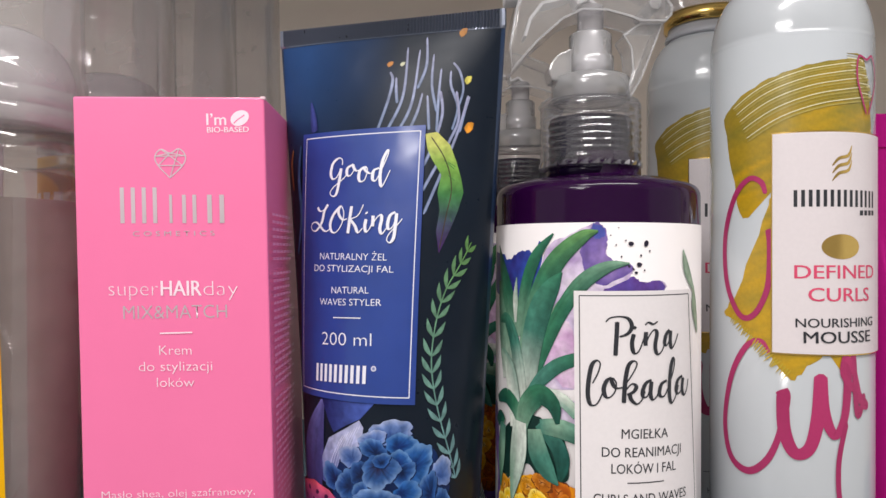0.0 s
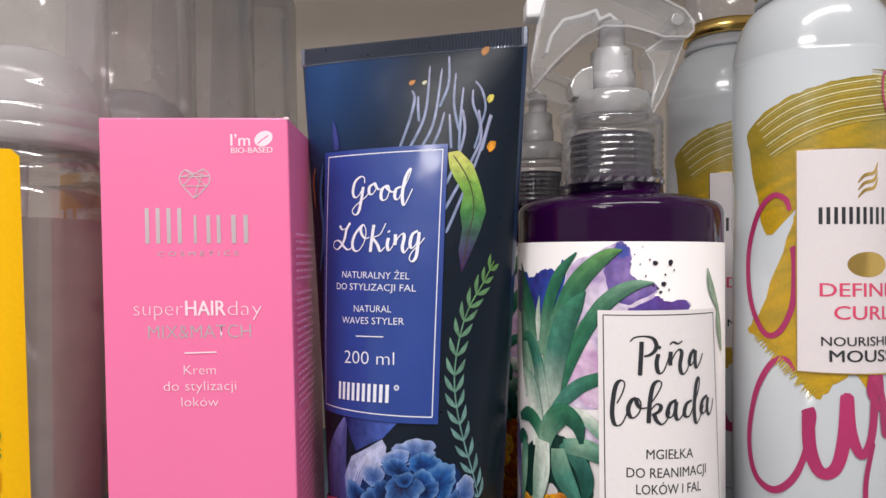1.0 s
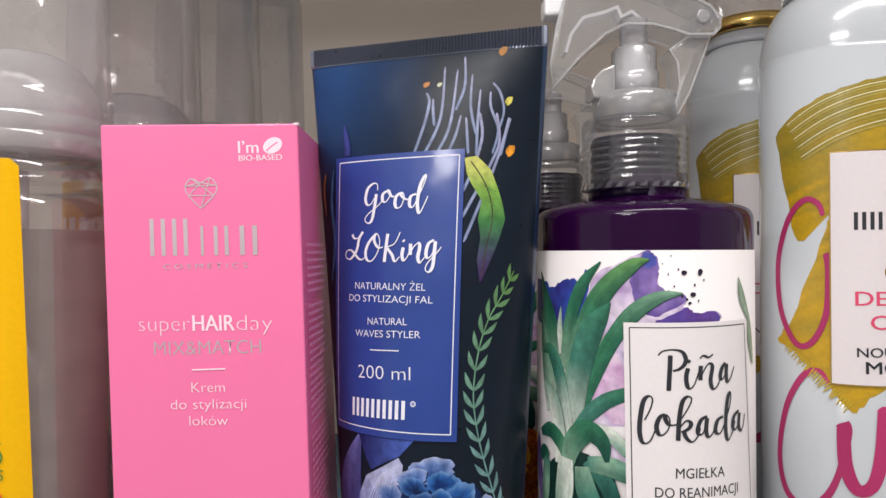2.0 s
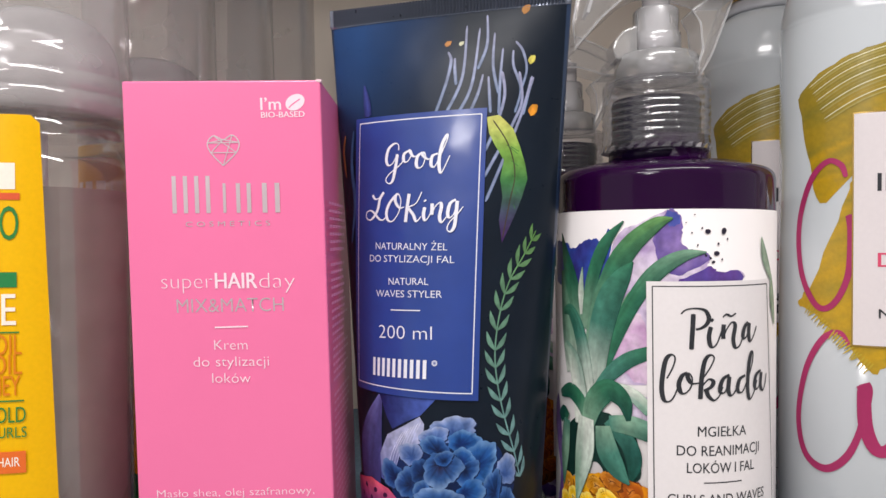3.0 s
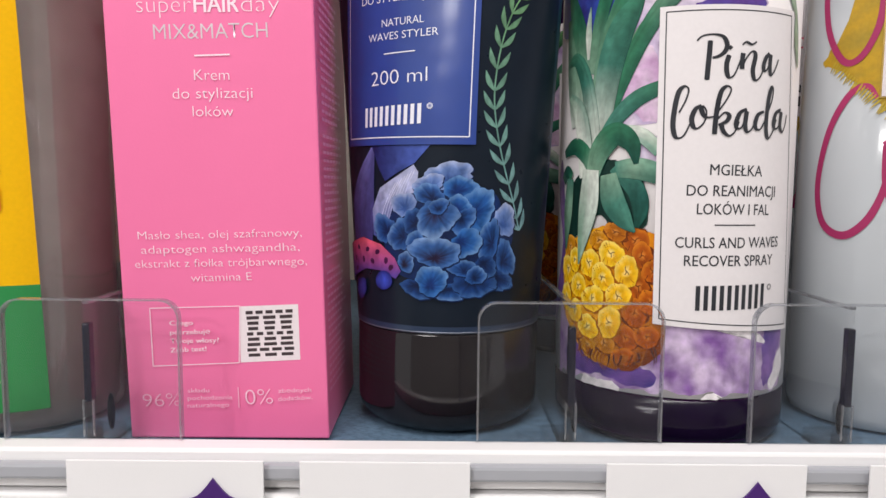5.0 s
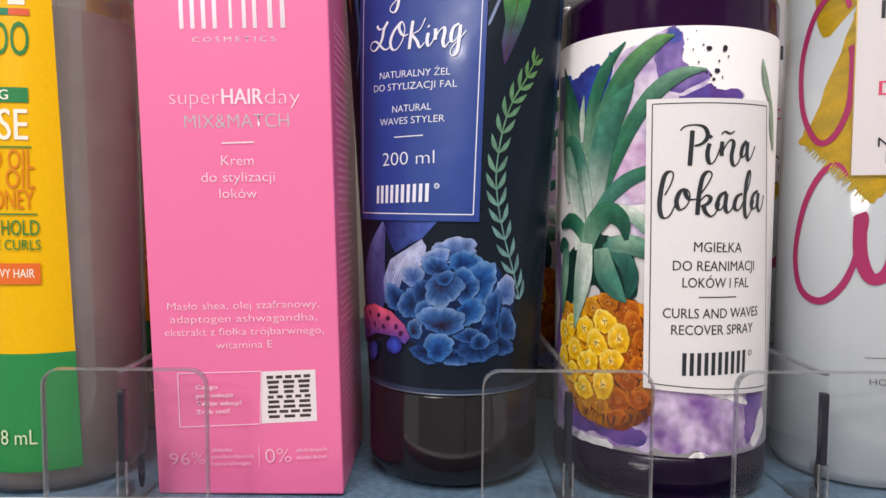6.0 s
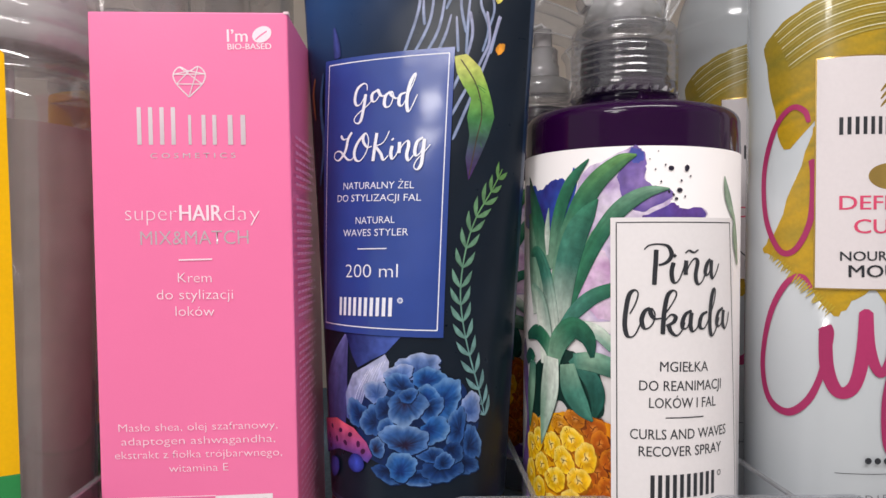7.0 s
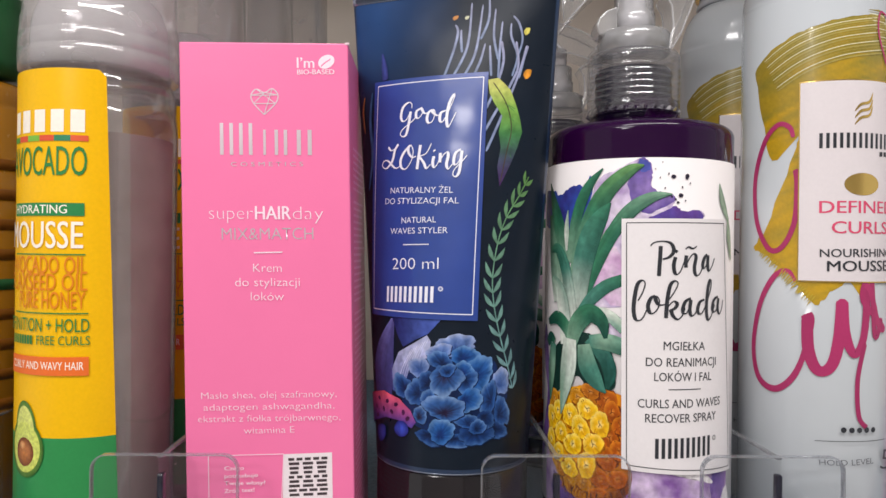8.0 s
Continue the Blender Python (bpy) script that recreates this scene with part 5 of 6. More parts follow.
LIT_EYES = [(-40.6, 44.6, 2.6, 3.4), (-31.6, 47.2, 2.8, 3.2), (-24.6, 50.2, 2.9, 2.8), (-27.1, 43.8, 2.8, 3.0), (-20.2, 45.9, 2.5, 3.4), (-41.2, 36.8, 2.2, 3.2), (-35.4, 40.6, 2.4, 2.9), (-30, 37.8, 2.9, 3.0), (-22.4, 39.3, 2.8, 2.9), (-31.4, 30.0, 2.8, 2.7), (-24.6, 32.2, 2.7, 3.4), (-36.6, 33.6, 2.3, 2.8), (-37.2, 47.6, 2.0, 2.6)]
DIM_EYES = [(-18.2, 54, 2.6, 2.9), (-28.4, 53.6, 2.8, 2.2), (-16.5, 50.2, 2.2, 2.8), (-17.1, 42.3, 2.3, 3), (-17.8, 35.4, 2.6, 3), (-20, 28.7, 2.6, 2.6), (-26, 26.4, 2.6, 2.2), (-14.6, 29.5, 2.4, 2.5), (-39.8, 51, 2.2, 2.6), (-14, 38.4, 2.2, 2.8), (-31.4, 25, 2.4, 2), (-13.6, 46.5, 2, 2.6), (-23.6, 56, 2.8, 1.8), (-20.4, 23.6, 2.6, 1.8), (-35.2, 28.4, 2, 2)]
rnd = random.Random(5)
for dim, eyes in ((0.72, DIM_EYES), (0.0, LIT_EYES)):
    for i, (u, v, ru, rv) in enumerate(eyes):
        u, v, ru, rv = u / 1000, v / 1000, ru / 810, rv / 810
        shade = min(1.0, dim + max(0.0, (u + 0.030) * 26) + rnd.uniform(-0.06, 0.1))
        gold, rim = blend(lin(252, 204, 24), lin(176, 84, 12), shade), blend(lin(214, 132, 6), lin(110, 46, 10), shade)
        bright = blend(lin(255, 232, 120), lin(216, 128, 30), shade)
        turn = rnd.uniform(-0.4, 0.4)
        ar.blob(u + 0.0002, v - 0.0003, ru * 1.05, rv * 1.04, rim, blend(rim, lin(96, 40, 8), 0.6), turn, 0.12, i, 18, rim)
        ar.cup(u, v, ru, rv, turn, 2.2, blend(rim, gold, 0.5), gold, bright, 0.11, i + 7)
        ar.blob(u + 0.0001, v, ru * 0.40, rv * 0.42, blend(lin(250, 230, 150), lin(206, 128, 50), shade), gold, turn, 0.4, i + 3, 14)
        for k in range(3):
            a = turn + 2.1 * k + rnd.uniform(-0.5, 0.5)
            n = rnd.uniform(0.22, 0.46)
            ar.stroke([(u - 0.1 * ru * math.cos(a), v - 0.1 * rv * math.sin(a)), (u + 0.5 * n * ru * math.cos(a + 0.3), v + 0.5 * n * rv * math.sin(a + 0.3)), (u + n * ru * math.cos(a), v + n * rv * math.sin(a))], [0.00020, 0.00026, 0.0001], blend(lin(130, 104, 60), lin(110, 50, 12), shade), n=4)
        for k in range(3):
            a = 3.6 + 0.9 * k + rnd.uniform(-0.3, 0.3)
            ar.stroke([(u + 0.55 * ru * math.cos(a), v + 0.55 * rv * math.sin(a)), (u + 0.98 * ru * math.cos(a + 0.2), v + 0.98 * rv * math.sin(a + 0.2))], 0.00022, rim, n=3)
for k in range(26):
    u = -0.036 + 0.00095 * k + rnd.uniform(-0.0006, 0.0006)
    v = 0.0215 + 0.000020 * (k - 12) ** 2
    ar.stroke([(u, v + 0.0022), (u + rnd.uniform(-0.0010, 0.0010), v), (u + rnd.uniform(-0.0022, 0.0022), v - rnd.uniform(0.0006, 0.0026))], [0.0007, 0.0004, 0.0001], rnd.choice((lin(120, 60, 20), lin(86, 48, 40), lin(160, 92, 24))), n=3)
crown(FRONT, 23)
ar.build("pineapple_print", mist, M_BLOOM, "watercolour pineapple print")
pq = Ink(on_mist, ar.off + 0.00006)
plq = [(-0.01407, 0.11113), (0.02213, 0.11145), (0.02731, 0.03058), (-0.01326, 0.03316)]
pq.poly(plq, lin(232, 227, 228), 0.002)
plaque = pq.build("plaque", mist, M_PLAQUE, "plain white text panel")
tx2 = Ink(on_mist, pq.off + 0.00003, 0.000004)
tx2.border([(plq[0][0] + 0.0015, plq[0][1] - 0.0013), (plq[1][0] - 0.0012, plq[1][1] - 0.0013), (plq[2][0] - 0.0012, plq[2][1] + 0.0014), (plq[3][0] + 0.0015, plq[3][1] + 0.0014)], 0.00028, INKBLACK)
for words, ends, tall in (("MGIEŁKA", ((-0.00128, 0.07065), (0.01253, 0.07039)), 0.0028), ("DO REANIMACJI", ((-0.00648, 0.06558), (0.01743, 0.06539)), 0.0028), ("LOKÓW I FAL", ((-0.00397, 0.06104), (0.01541, 0.06086)), 0.0028), ("CURLS AND WAVES", ((-0.00867, 0.0527), (0.01974, 0.05275)), 0.0028), ("RECOVER SPRAY", ((-0.00646, 0.0482), (0.01773, 0.04829)), 0.0028)):
    tx2.text(words, *ends, tall, INKBLACK, 0.006)
tx2.bars((-0.00145, 0.05825), (0.0129, 0.05823), 0.0003, INKBLACK)
tx2.bars((-0.0039, 0.03703), (0.01552, 0.03739), 0.0062, INKBLACK, 10, 0.45)
tx2.blob(*(0.01694, 0.04259), 0.0008, 0.0008, lin(240, 234, 234), INKBLACK)
brush(tx2, (((-0.0025, 0.10275), (-0.0026, 0.0998), (-0.00279, 0.09662), (-0.00294, 0.09342)),
            ((-0.00552, 0.10269), (-0.00433, 0.1038), (-0.00188, 0.10419), (0.00043, 0.10366), (0.00144, 0.10186), (0.00104, 0.10027), (-0.0003, 0.09912), (-0.00188, 0.09866)),
            ((0.00203, 0.09938), (0.00151, 0.0971), (0.00176, 0.09482), (0.00251, 0.09401), (0.00368, 0.09508), (0.005, 0.09854)),
            ((0.00199, 0.10137), (0.00258, 0.10084)),
            ((0.00549, 0.09992), (0.00533, 0.09809), (0.00537, 0.09613)),), 0.00086, INKBLACK)
brush(tx2, (((0.00537, 0.09627), (0.00628, 0.09858), (0.00777, 0.10037), (0.0088, 0.09959), (0.00826, 0.09636), (0.00853, 0.09431), (0.00935, 0.09364), (0.01061, 0.09485), (0.01179, 0.09813)),
            ((0.00519, 0.10182), (0.00618, 0.10253), (0.00768, 0.10205), (0.009, 0.10279)),
            ((0.01303, 0.10027), (0.01185, 0.09905), (0.01126, 0.09695), (0.01174, 0.09596), (0.01273, 0.09703), (0.01337, 0.10007)),
            ((0.01337, 0.10007), (0.01325, 0.09706), (0.0137, 0.09513), (0.01497, 0.09646), (0.01613, 0.09909)),), 0.00086, INKBLACK)
brush(tx2, (((-0.00896, 0.08564), (-0.00752, 0.08863), (-0.00695, 0.09116), (-0.00786, 0.092), (-0.00914, 0.09073), (-0.0099, 0.08704), (-0.0102, 0.08286), (-0.00966, 0.08006), (-0.00853, 0.07959), (-0.00745, 0.08052), (-0.00642, 0.08285), (-0.0058, 0.08423)),
            ((-0.00391, 0.08737), (-0.00522, 0.08654), (-0.00603, 0.08423), (-0.0055, 0.08215), (-0.00438, 0.08201), (-0.00309, 0.08354), (-0.00273, 0.08585), (-0.00345, 0.08709), (-0.00387, 0.08631), (-0.0029, 0.08461), (-0.00085, 0.08471)),
            ((-0.0005, 0.08526), (0.00179, 0.08864), (0.00288, 0.09118), (0.00188, 0.09199), (0.00052, 0.09069), (-0.00025, 0.08701), (-0.00056, 0.08333), (-0.00068, 0.08046)),
            ((-0.00013, 0.08402), (0.00145, 0.08565), (0.00268, 0.08497), (0.00202, 0.08358), (0.00016, 0.08264)),
            ((0.00086, 0.08288), (0.0014, 0.08126), (0.0029, 0.08012), (0.00433, 0.08129), (0.00523, 0.08362)),), 0.00086, INKBLACK)
brush(tx2, (((0.00715, 0.08666), (0.00538, 0.0857), (0.00448, 0.08338), (0.0048, 0.08199), (0.00605, 0.08247), (0.00718, 0.0862)),
            ((0.00713, 0.0862), (0.00682, 0.08295), (0.00744, 0.08119), (0.00877, 0.08205), (0.00955, 0.08416)),
            ((0.01205, 0.08623), (0.01029, 0.08534), (0.00956, 0.083), (0.0102, 0.08184), (0.01165, 0.08257), (0.01418, 0.08826), (0.01483, 0.09156), (0.01423, 0.09223), (0.01342, 0.08963), (0.01292, 0.08447), (0.01314, 0.08096), (0.01388, 0.0798), (0.01534, 0.08171), (0.01636, 0.08457)),
            ((0.01795, 0.08709), (0.01611, 0.08598), (0.01541, 0.0836), (0.01603, 0.0822), (0.01748, 0.08318), (0.01841, 0.08654)),
            ((0.01825, 0.08653), (0.01788, 0.08319), (0.01885, 0.08155), (0.02003, 0.08326), (0.02062, 0.08591)),), 0.00086, INKBLACK)
tx2.build("lettering", plaque, M_FLATINK, "black lettering and frame")


# ---- print on the mousse can ----
def can_print(parent, place):
    g = Ink(place, 0.00006, 0.000010)

    def brushed(u, v):
        t = 0.5 + 0.8 * noise.noise((u * 40 + v * 60, (v - 0.45 * u) * 420, 3.0)) + max(-0.4, min(0.4, (0.15 - v) * 14))
        return tuple(a + (b - a) * max(0, min(1, t)) for a, b in zip(lin(140, 126, 44), lin(192, 152, 26)))
    top = [(-0.03346, 0.16502), (-0.02977, 0.16868), (-0.02004, 0.17399), (-0.00998, 0.17727), (0.00036, 0.17906), (0.01045, 0.18076)]
    top += [(0.004, top[-1][1] + 0.0004), (0.012, top[-1][1] - 0.002)]
    g.poly(ragged(top + [(0.014, 0.150), (-0.010, 0.146)] + [(-0.01644, 0.14125), (-0.02555, 0.13275), (-0.02988, 0.148)], 0.0003, 4, 5), brushed, 0.0013)
    g.poly(ragged([(-0.01643, 0.1405), (-0.01943, 0.13126), (-0.02777, 0.11004)] + [(-0.03326, 0.10255), (-0.02852, 0.10023), (-0.01889, 0.09317), (-0.012, 0.08443), (-0.00709, 0.08798), (-0.00197, 0.09181)] + [(0.006, 0.088), (0.010, 0.140), (-0.010, 0.144)], 0.0005, 6, 5), brushed, 0.0013)
    for k in range(15):
        off = 0.00085 * k
        line = [(u + 0.0004 * k, v - off * (0.75 + 0.25 * k / 15) - 0.0006) for u, v in top[1:7]]
        g.stroke(line, 0.00014 + 0.00016 * ((k * 7) % 3), lin(222, 216, 176) if k % 3 == 1 else lin(170, 154, 80), n=8)
    rn = random.Random(8)
    for k in range(26):
        a = (-0.03024, 0.10138)
        b = (-0.01333, 0.08549)
        f = k / 25
        p = (a[0] + (b[0] - a[0]) * f, a[1] + (b[1] - a[1]) * f)
        g.stroke([(p[0] + 0.0016, p[1] + 0.0014), (p[0] - rn.uniform(0, 0.0012), p[1] - rn.uniform(0.0002, 0.0018))], [0.0007, 0.0002], lin(190, 164, 50), n=3)
    g.build("brush_stroke_print", parent, M_INKSOFT, "gold brush stroke print")
    s = Ink(place, 0.00030)
    PK, PK2 = lin(178, 52, 104), lin(160, 40, 92)
    s.stroke([(-0.01867, 0.13994), (-0.01996, 0.1435), (-0.02372, 0.14473), (-0.02875, 0.13917), (-0.03262, 0.12652), (-0.03177, 0.11251), (-0.02676, 0.1026), (-0.02194, 0.10304), (-0.01809, 0.11124), (-0.01705, 0.12353), (-0.01747, 0.12923)], [0.0012, 0.0016, 0.0016, 0.0018, 0.0019, 0.0019, 0.0018, 0.0017, 0.0017, 0.0024, 0.0026], PK, PK2)
    s.mark()
    s.stroke([(-0.01746, 0.09133), (-0.01998, 0.09504), (-0.0245, 0.09293), (-0.02988, 0.0828), (-0.03252, 0.06857), (-0.03016, 0.058), (-0.02391, 0.05462), (-0.01806, 0.05937), (-0.01444, 0.06886), (-0.01357, 0.07834), (-0.01427, 0.08093)], [0.0010, 0.0014, 0.0018, 0.0019, 0.0019, 0.0020, 0.0022, 0.0020, 0.0018, 0.0036, 0.0036], PK, PK2)
    s.stroke([(-0.01392, 0.07982), (-0.01344, 0.06895), (-0.01071, 0.06244), (-0.00675, 0.0642), (-0.00451, 0.07322), (-0.00365, 0.08622)], [0.0034, 0.0036, 0.0034, 0.0034, 0.0038, 0.0038], PK2, PK)
    s.stroke([(-0.00364, 0.08511), (-0.00279, 0.07512), (0.00025, 0.06812), (0.00335, 0.07331), (0.00443, 0.08444), (0.00388, 0.09093)], [0.0036, 0.0034, 0.0026, 0.0026, 0.0028, 0.0028], PK, PK2)
    q = [(0.00388, 0.09093), (0.00618, 0.08814), (0.0095, 0.07782), (0.01201, 0.07678)]
    s.stroke(q + [(0.003, 0.086), (0.006, 0.094), (0.008, 0.074), (0.011, 0.080)], 0.0020, PK, PK2)
    s.stroke([(0.004, 0.072), (0.0015, 0.060), (0.002, 0.048), (0.005, 0.044)], 0.0016, PK2)
    h = (0.01209, 0.17257)
    s.mark()
    s.stroke([(h[0], h[1] - 0.009), (h[0] - 0.004, h[1] + 0.001), (h[0] - 0.0035, h[1] + 0.008), (h[0], h[1] + 0.0075), (h[0] + 0.0035, h[1] + 0.0088), (h[0] + 0.006, h[1] + 0.002), (h[0] + 0.001, h[1] - 0.009)], 0.0007, PK)
    s.build("script_print", parent, M_FLATINK, "raspberry pink brush script")
    lt, lbm = (-0.01665, 0.15773), (-0.01646, 0.09199)
    mid_u = 0.00287
    x0, x1 = lt[0], 2 * mid_u - lt[0]
    z0, z1 = lbm[1], lt[1]
    p = Ink(place, 0.00050)
    p.poly([(x0 - 0.0004, z0 - 0.0004), (x1 + 0.0004, z0 - 0.0004), (x1 + 0.0004, z1 + 0.0004), (x0 - 0.0004, z1 + 0.0004)], lin(214, 172, 84), 0.002)
    p.build("label_edge", parent, M_GOLD, "thin gold label edge")
    p = Ink(place, 0.00056)
    p.poly([(x0, z0), (x1, z0), (x1, z1), (x0, z1)], lin(222, 214, 216), 0.002)
    can_label = p.build("label", parent, M_PLAQUE, "white label")
    k = Ink(place, 0.00062)
    k.bars((-0.01157, 0.13563), (0.01622, 0.13561), 0.0050, INKBLACK, 14, 0.5)
    k.bars((0.0083, 0.13313), (0.01622, 0.13337), 0.0015, INKBLACK, 4, 0.3)
    k.text("DEFINED", (-0.01081, 0.11434), (0.01574, 0.11446), 0.0042, lin(216, 74, 110), 0.012)
    k.text("CURLS", (-0.00718, 0.10768), (0.01271, 0.1077), 0.0042, lin(216, 74, 110), 0.012)
    k.text("NOURISHING", (-0.0105, 0.09984), (0.01488, 0.10026), 0.0028, INKBLACK, 0.012)
    k.text("MOUSSE", (-0.00839, 0.09522), (0.01338, 0.09558), 0.0036, INKBLACK, 0.014)
    k.mark()
    for d in range(5):
        c = [(-0.00302, 0.0434), (0.00709, 0.04359)]
        k.blob(c[0][0] + (c[1][0] - c[0][0]) * d / 4, c[0][1], 0.0009, 0.0009, INKBLACK, INKBLACK)
    k.mark()
    k.stroke([(-0.01138, 0.03934), (-0.00116, 0.03974), (0.01314, 0.03976)] + [(0.006, 0.03976)], 0.0002, INKBLACK, taper=False)
    k.text("HOLD LEVEL", (-0.00996, 0.03147), (0.00733, 0.03237), 0.0020, lin(90, 90, 96), -0.004)
    k.text("5", (0.01039, 0.03016), (0.01618, 0.02921), 0.0070, lin(60, 60, 66), -0.01)
    k.build("lettering", can_label, M_FLATINK, "black and pink lettering")
    o = Ink(place, 0.00062)
    c = (0.00231, 0.12381)
    o.blob(c[0], c[1], 0.0060, 0.0037, lin(190, 150, 90), lin(170, 128, 70))
    for sft in (-0.0022, 0.0, 0.0022):
        q = (0.00231, 0.14828)
        o.stroke([(q[0] - 0.003, q[1] - 0.0028 + sft), (q[0] - 0.001, q[1] - 0.0006 + sft), (q[0] + 0.002, q[1] + 0.0004 + sft), (q[0] + 0.0032, q[1] + 0.0034 + sft)], [0.0003, 0.0009, 0.0009, 0.0002], lin(190, 150, 90))
    o.build("gold_mark", can_label, M_GOLD, "gold oval and swirl")


can_print(can, on_can)


# ---- label on the foam bottle ----
def foam_print(parent, place):
    l0, l1 = [(0.0119, 0.15583), (0.01591, 0.04076)]
    right = lambda v: l1[0] + (l0[0] - l1[0]) * (v - l1[1]) / (l0[1] - l1[1])
    vt, vg, vb = l0[1], l1[1], 0.00712
    y = Ink(place, 0.00010)
    y.poly([(-0.030, vg), (right(vg), vg), (right(vt - 0.002), vt - 0.002), (right(vt) - 0.002, vt), (-0.028, vt)], lin(242, 186, 0), 0.002)
    foam_label = y.build("label", parent, M_YELLOWLABEL, "glossy yellow label")
    y = Ink(place, 0.00010)
    y.poly([(-0.030, vb), (right(vb), vb), (right(vg), vg), (-0.030, vg)], lin(48, 140, 76), 0.002)
    y.build("label_foot", parent, M_YELLOWLABEL, "green foot of the label")
    t = Ink(place, 0.00020)
    GR, OR, YW = lin(44, 128, 60), lin(222, 130, 20), lin(250, 240, 226)
    e = [(-0.0235, 0.13592), (0.0072, 0.13566)]
    for i in range(5):
        f0, f1 = i / 5 + 0.03, i / 5 + 0.165
        t.poly([(e[0][0] + (e[1][0] - e[0][0]) * f, e[0][1] + d) for f, d in ((f0, 0), (f1, 0), (f1, 0.0070), (f0, 0.0070))], YW, 0.003)
    for i, c in enumerate((lin(60, 140, 60), lin(216, 80, 50), lin(120, 180, 60), lin(216, 80, 50), lin(40, 130, 90), lin(220, 90, 50))):
        t.poly([(e[0][0] + (e[1][0] - e[0][0]) * f, e[0][1] + d) for f, d in ((i / 6, -0.0028), (i / 6 + 0.166, -0.0028), (i / 6 + 0.166, -0.0010), (i / 6, -0.0010))], c, 0.003)
    t.text("AVOCADO", (-0.0240, 0.12248), (0.00684, 0.12248), 0.0095, GR, 0.006)
    a, b = [(0.00633, 0.10984), (0.00629, 0.11387)]
    t.poly([(-0.0215, a[1]), a, b, (-0.0215, b[1])], lin(36, 130, 70), 0.002)
    t.text("HYDRATING", (-0.0205, 0.11061), (0.00129, 0.11061), 0.0028, YW, 0.01)
    t.text("MOUSSE", (-0.0242, 0.09983), (0.00594, 0.09983), 0.0088, YW, 0.012)
    for yy in ((0.00675, 0.09774), (0.00771, 0.07945)):
        t.poly([(-0.020, yy[1] - 0.0001), (yy[0], yy[1] - 0.0001), (yy[0], yy[1] + 0.0003), (-0.020, yy[1] + 0.0003)], GR, 0.002)
    for words, at, left, tall, c in (("AVOCADO OIL", (0.00728, 0.09194), -0.0228, 0.0056, OR), ("FLAXSEED OIL", (0.00733, 0.08667), -0.0232, 0.0056, OR), ("PURE HONEY", (0.00691, 0.08105), -0.0168, 0.0056, OR), ("DEFINITION + HOLD", (0.00808, 0.07381), -0.0255, 0.0044, GR)):
        t.text(words, (left, at[1]), at, tall, c, 0.004)
    at = (0.00827, 0.06975)
    t.text("FREE CURLS", (at[0] - 0.0165, at[1]), at, 0.0030, GR, 0.002)
    t.bars((-0.0215, at[1]), (at[0] - 0.018, at[1]), 0.0028, GR, 9, 0.3)
    a, b = [(0.00805, 0.06024), (0.00799, 0.06606)]
    t.poly([(-0.0220, a[1]), a, b, (-0.0220, b[1])], lin(232, 110, 40), 0.002)
    at = (0.00661, 0.06207)
    t.text("CURLY AND WAVY HAIR", (-0.0205, at[1]), at, 0.0026, YW, 0.006)
    at = (0.00599, 0.01523)
    t.text("248 mL", (at[0] - 0.0145, at[1]), at, 0.0045, lin(226, 236, 200), -0.006)
    t.build("lettering", foam_label, M_FLATINK, "white, green and orange lettering")
    v = Ink(place, 0.00040)
    c = (-0.01301, 0.0370)
    v.blob(c[0], c[1] + 0.0050, 0.0052, 0.0098, lin(176, 196, 80), lin(60, 110, 30), 0.06)
    v.blob(c[0], c[1], 0.0078, 0.0092, lin(170, 196, 80), lin(56, 104, 30), 0.06)
    v.blob(c[0], c[1] + 0.0046, 0.0044, 0.0086, lin(206, 214, 110), lin(214, 218, 120), 0.06)
    v.blob(c[0], c[1] + 0.0002, 0.0066, 0.0078, lin(206, 214, 110), lin(206, 214, 100), 0.06)
    v.blob(c[0], c[1] - 0.0012, 0.0042, 0.0045, lin(196, 124, 64), lin(112, 56, 24))
    v.blob(c[0] - 0.001, c[1] + 0.0008, 0.0014, 0.0013, lin(226, 176, 120), lin(196, 124, 64))
    v.build("avocado_print", foam_label, M_INK, "halved avocado picture")


foam_print(foam, on_foam)

# ---- the rows behind, and the neighbours ----
back_can = copy_thing(can, pose(-0.0030, 0.0560, 0))
for k in (1, 2, 3):
    copy_thing(foam, pose(0.010 * k, 0.056 * k, 0.0))
back_mist = copy_thing(mist, pose(-0.0075, 0.100, 0))


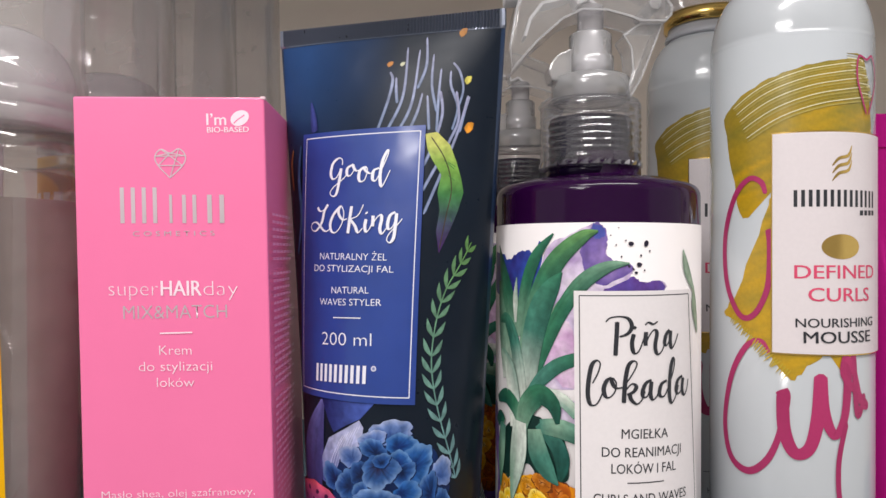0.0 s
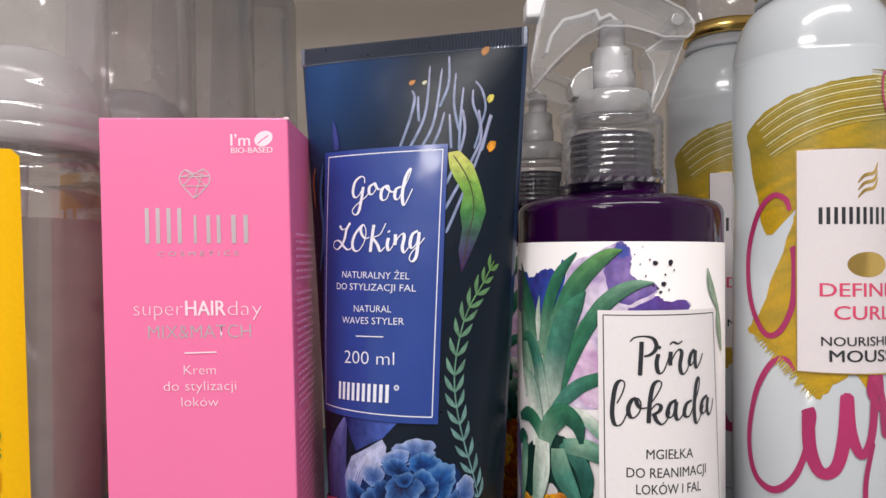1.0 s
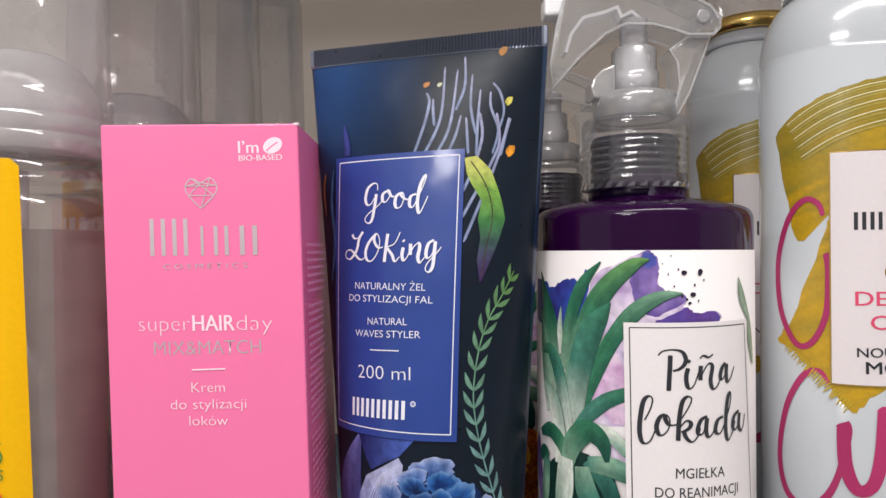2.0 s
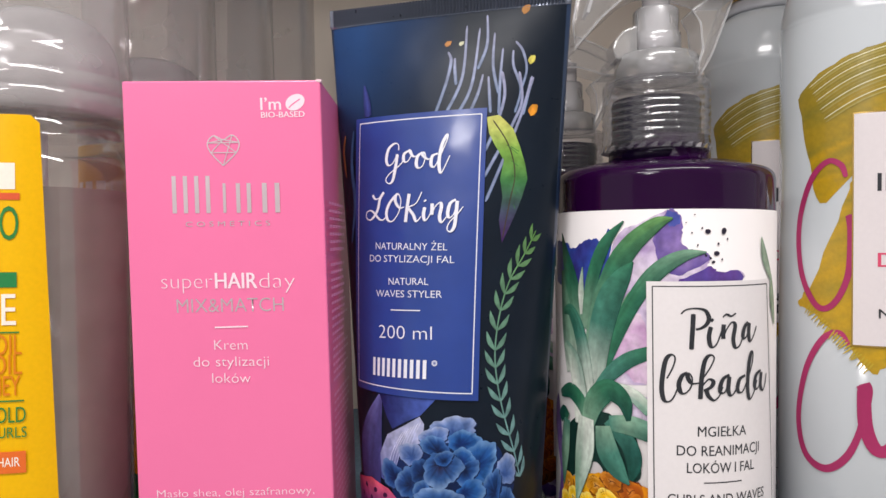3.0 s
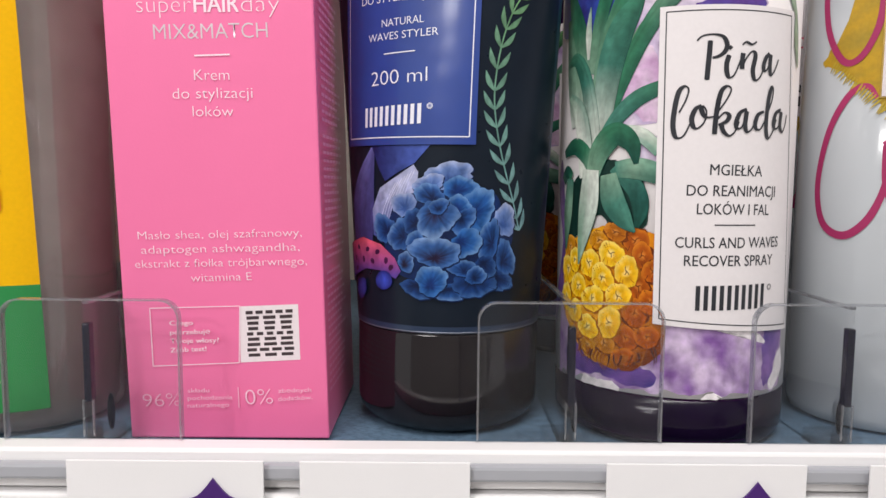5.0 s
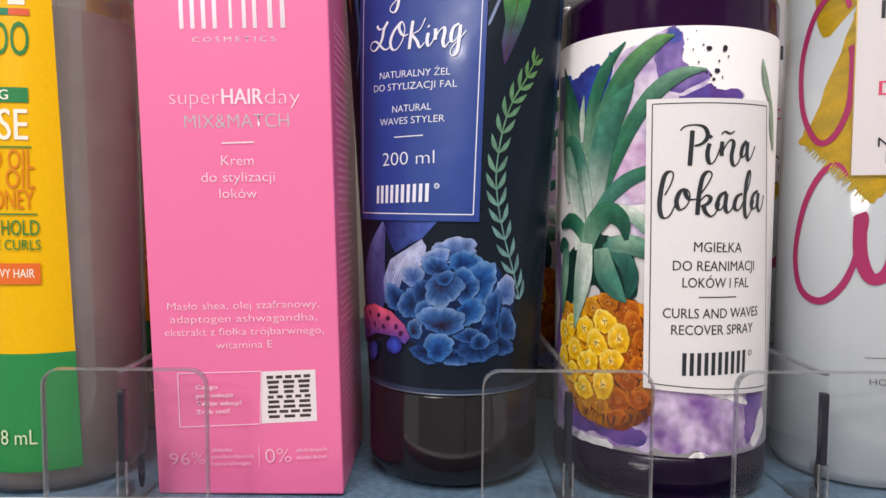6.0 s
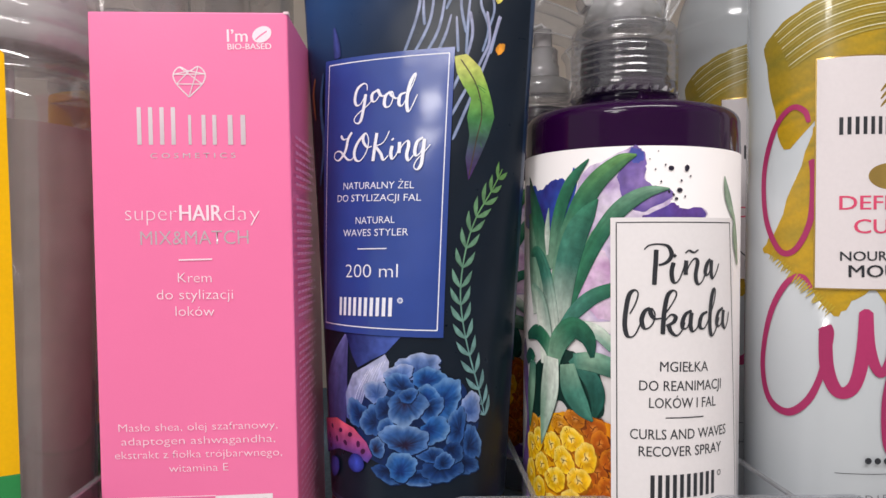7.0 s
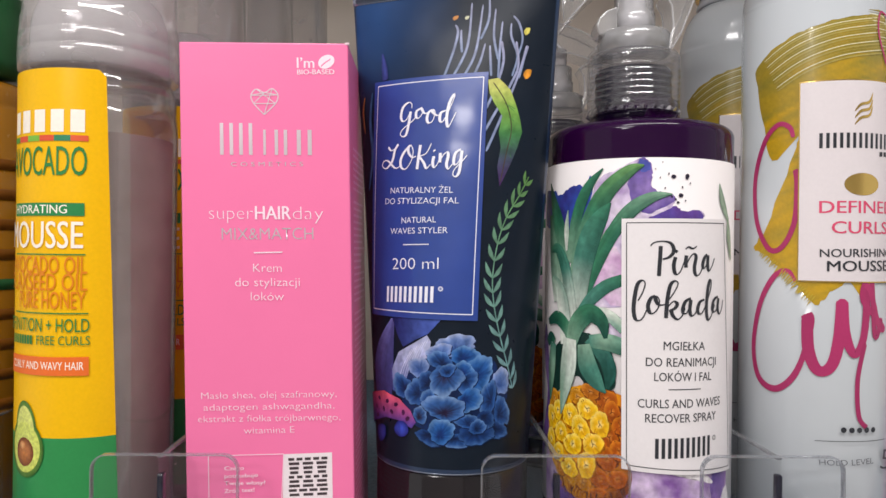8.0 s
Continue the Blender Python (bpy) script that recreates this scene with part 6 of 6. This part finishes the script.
def pouch():
    """A foil pouch, swollen in the middle and pressed flat along its top."""
    p = thing("foil_pouch", "shiny magenta foil pack beside the mousse can", "pouch")
    verts, faces, n, m = [], [], 20, 24
    for j in range(m + 1):
        t = j / m
        for i in range(n + 1):
            s = 2 * i / n - 1
            deep = 0.012 * (1 - s * s) ** 0.5 * min(1, (1 - t) * 3.0) + 0.0006
            verts.append((0.2120 + 0.030 * s, 0.030 - deep, 0.158 * t))
    for j in range(m):
        for i in range(n):
            faces.append((j * (n + 1) + i, j * (n + 1) + i + 1, (j + 1) * (n + 1) + i + 1, (j + 1) * (n + 1) + i))
    half = len(verts)
    verts += [(x, 0.060 - y, z) for x, y, z in verts]
    faces += [tuple(half + i for i in reversed(f)) for f in faces]
    part("pouch_body", mesh_from(verts, faces), M_MAGENTA, p)
    part("seal", box_bm((0.1818, 0.0285, 0.1575), (0.2420, 0.0315, 0.1690), 0.0005), M_MAGENTA, p, "pressed foil seal")


pouch()


def amber_bottle(cx, cy):
    b = thing("amber_bottle", "amber yellow bottle with a green cap", "bottle")
    part("bottle_body", lathe([(0.0, 0.0), (0.023, 0.0), (0.025, 0.003), (0.025, 0.150)] + arc(0.017, 0.150, 0.008, 0.012, 0, 80, 6) + [(0.012, 0.164), (0.0, 0.164)], cx, cy, 64), M_AMBER, b)
    part("cap", lathe([(0.0, 0.164), (0.0200, 0.164), (0.0200, 0.1700), (0.0195, 0.195), (0.0, 0.195)], cx, cy, 48), M_GREENCAP, b, "dark green cap")
    for k in range(9):
        part("label_line", lathe([(0.0249, 0.040 + 0.011 * k), (0.0252, 0.040 + 0.011 * k), (0.0252, 0.044 + 0.011 * k), (0.0249, 0.044 + 0.011 * k)], cx, cy, 48), M_GREENCAP if k == 4 else M_AMBERLINE, b)


amber_bottle(-0.163, 0.050)

# ---- price cards in the rail ----
def price_card(x0, x1, badge=None):
    c = thing("price_card", "white paper price card in the shelf rail", "price card", "price cards")
    part("card", box_bm((x0, -0.0262, -0.0400), (x1, -0.0256, 0.0046), 0.0002), M_TAG, c)
    if badge:
        pts = []
        for k in range(10):
            a = radians(90 + 36 * k)
            r = 0.0092 if k % 2 == 0 else 0.0062
            pts.append((badge + r * math.cos(a), -0.0085 + r * math.sin(a)))
        soft = spline(pts + pts[:1], 5)[:-1]
        part("badge", extrude_outline(soft, -0.0268, -0.0263), M_BADGE, c, "purple star badge")
        k = Ink(lambda u, v, off=0.0: (u, -0.0269 - off, v), 0.00005)
        k.text("WYJĄTKOWY", (badge - 0.0062, -0.0085), (badge + 0.0062, -0.0082), 0.0018, lin(240, 236, 244), 0.01)
        k.build("lettering", c, M_FLATINK)


price_card(-0.0632, -0.01808, -0.02959)
price_card(-0.00987, 0.02917)
price_card(0.06036, 0.10628, 0.09493)
price_card(0.12066, 0.12066 + 0.04)
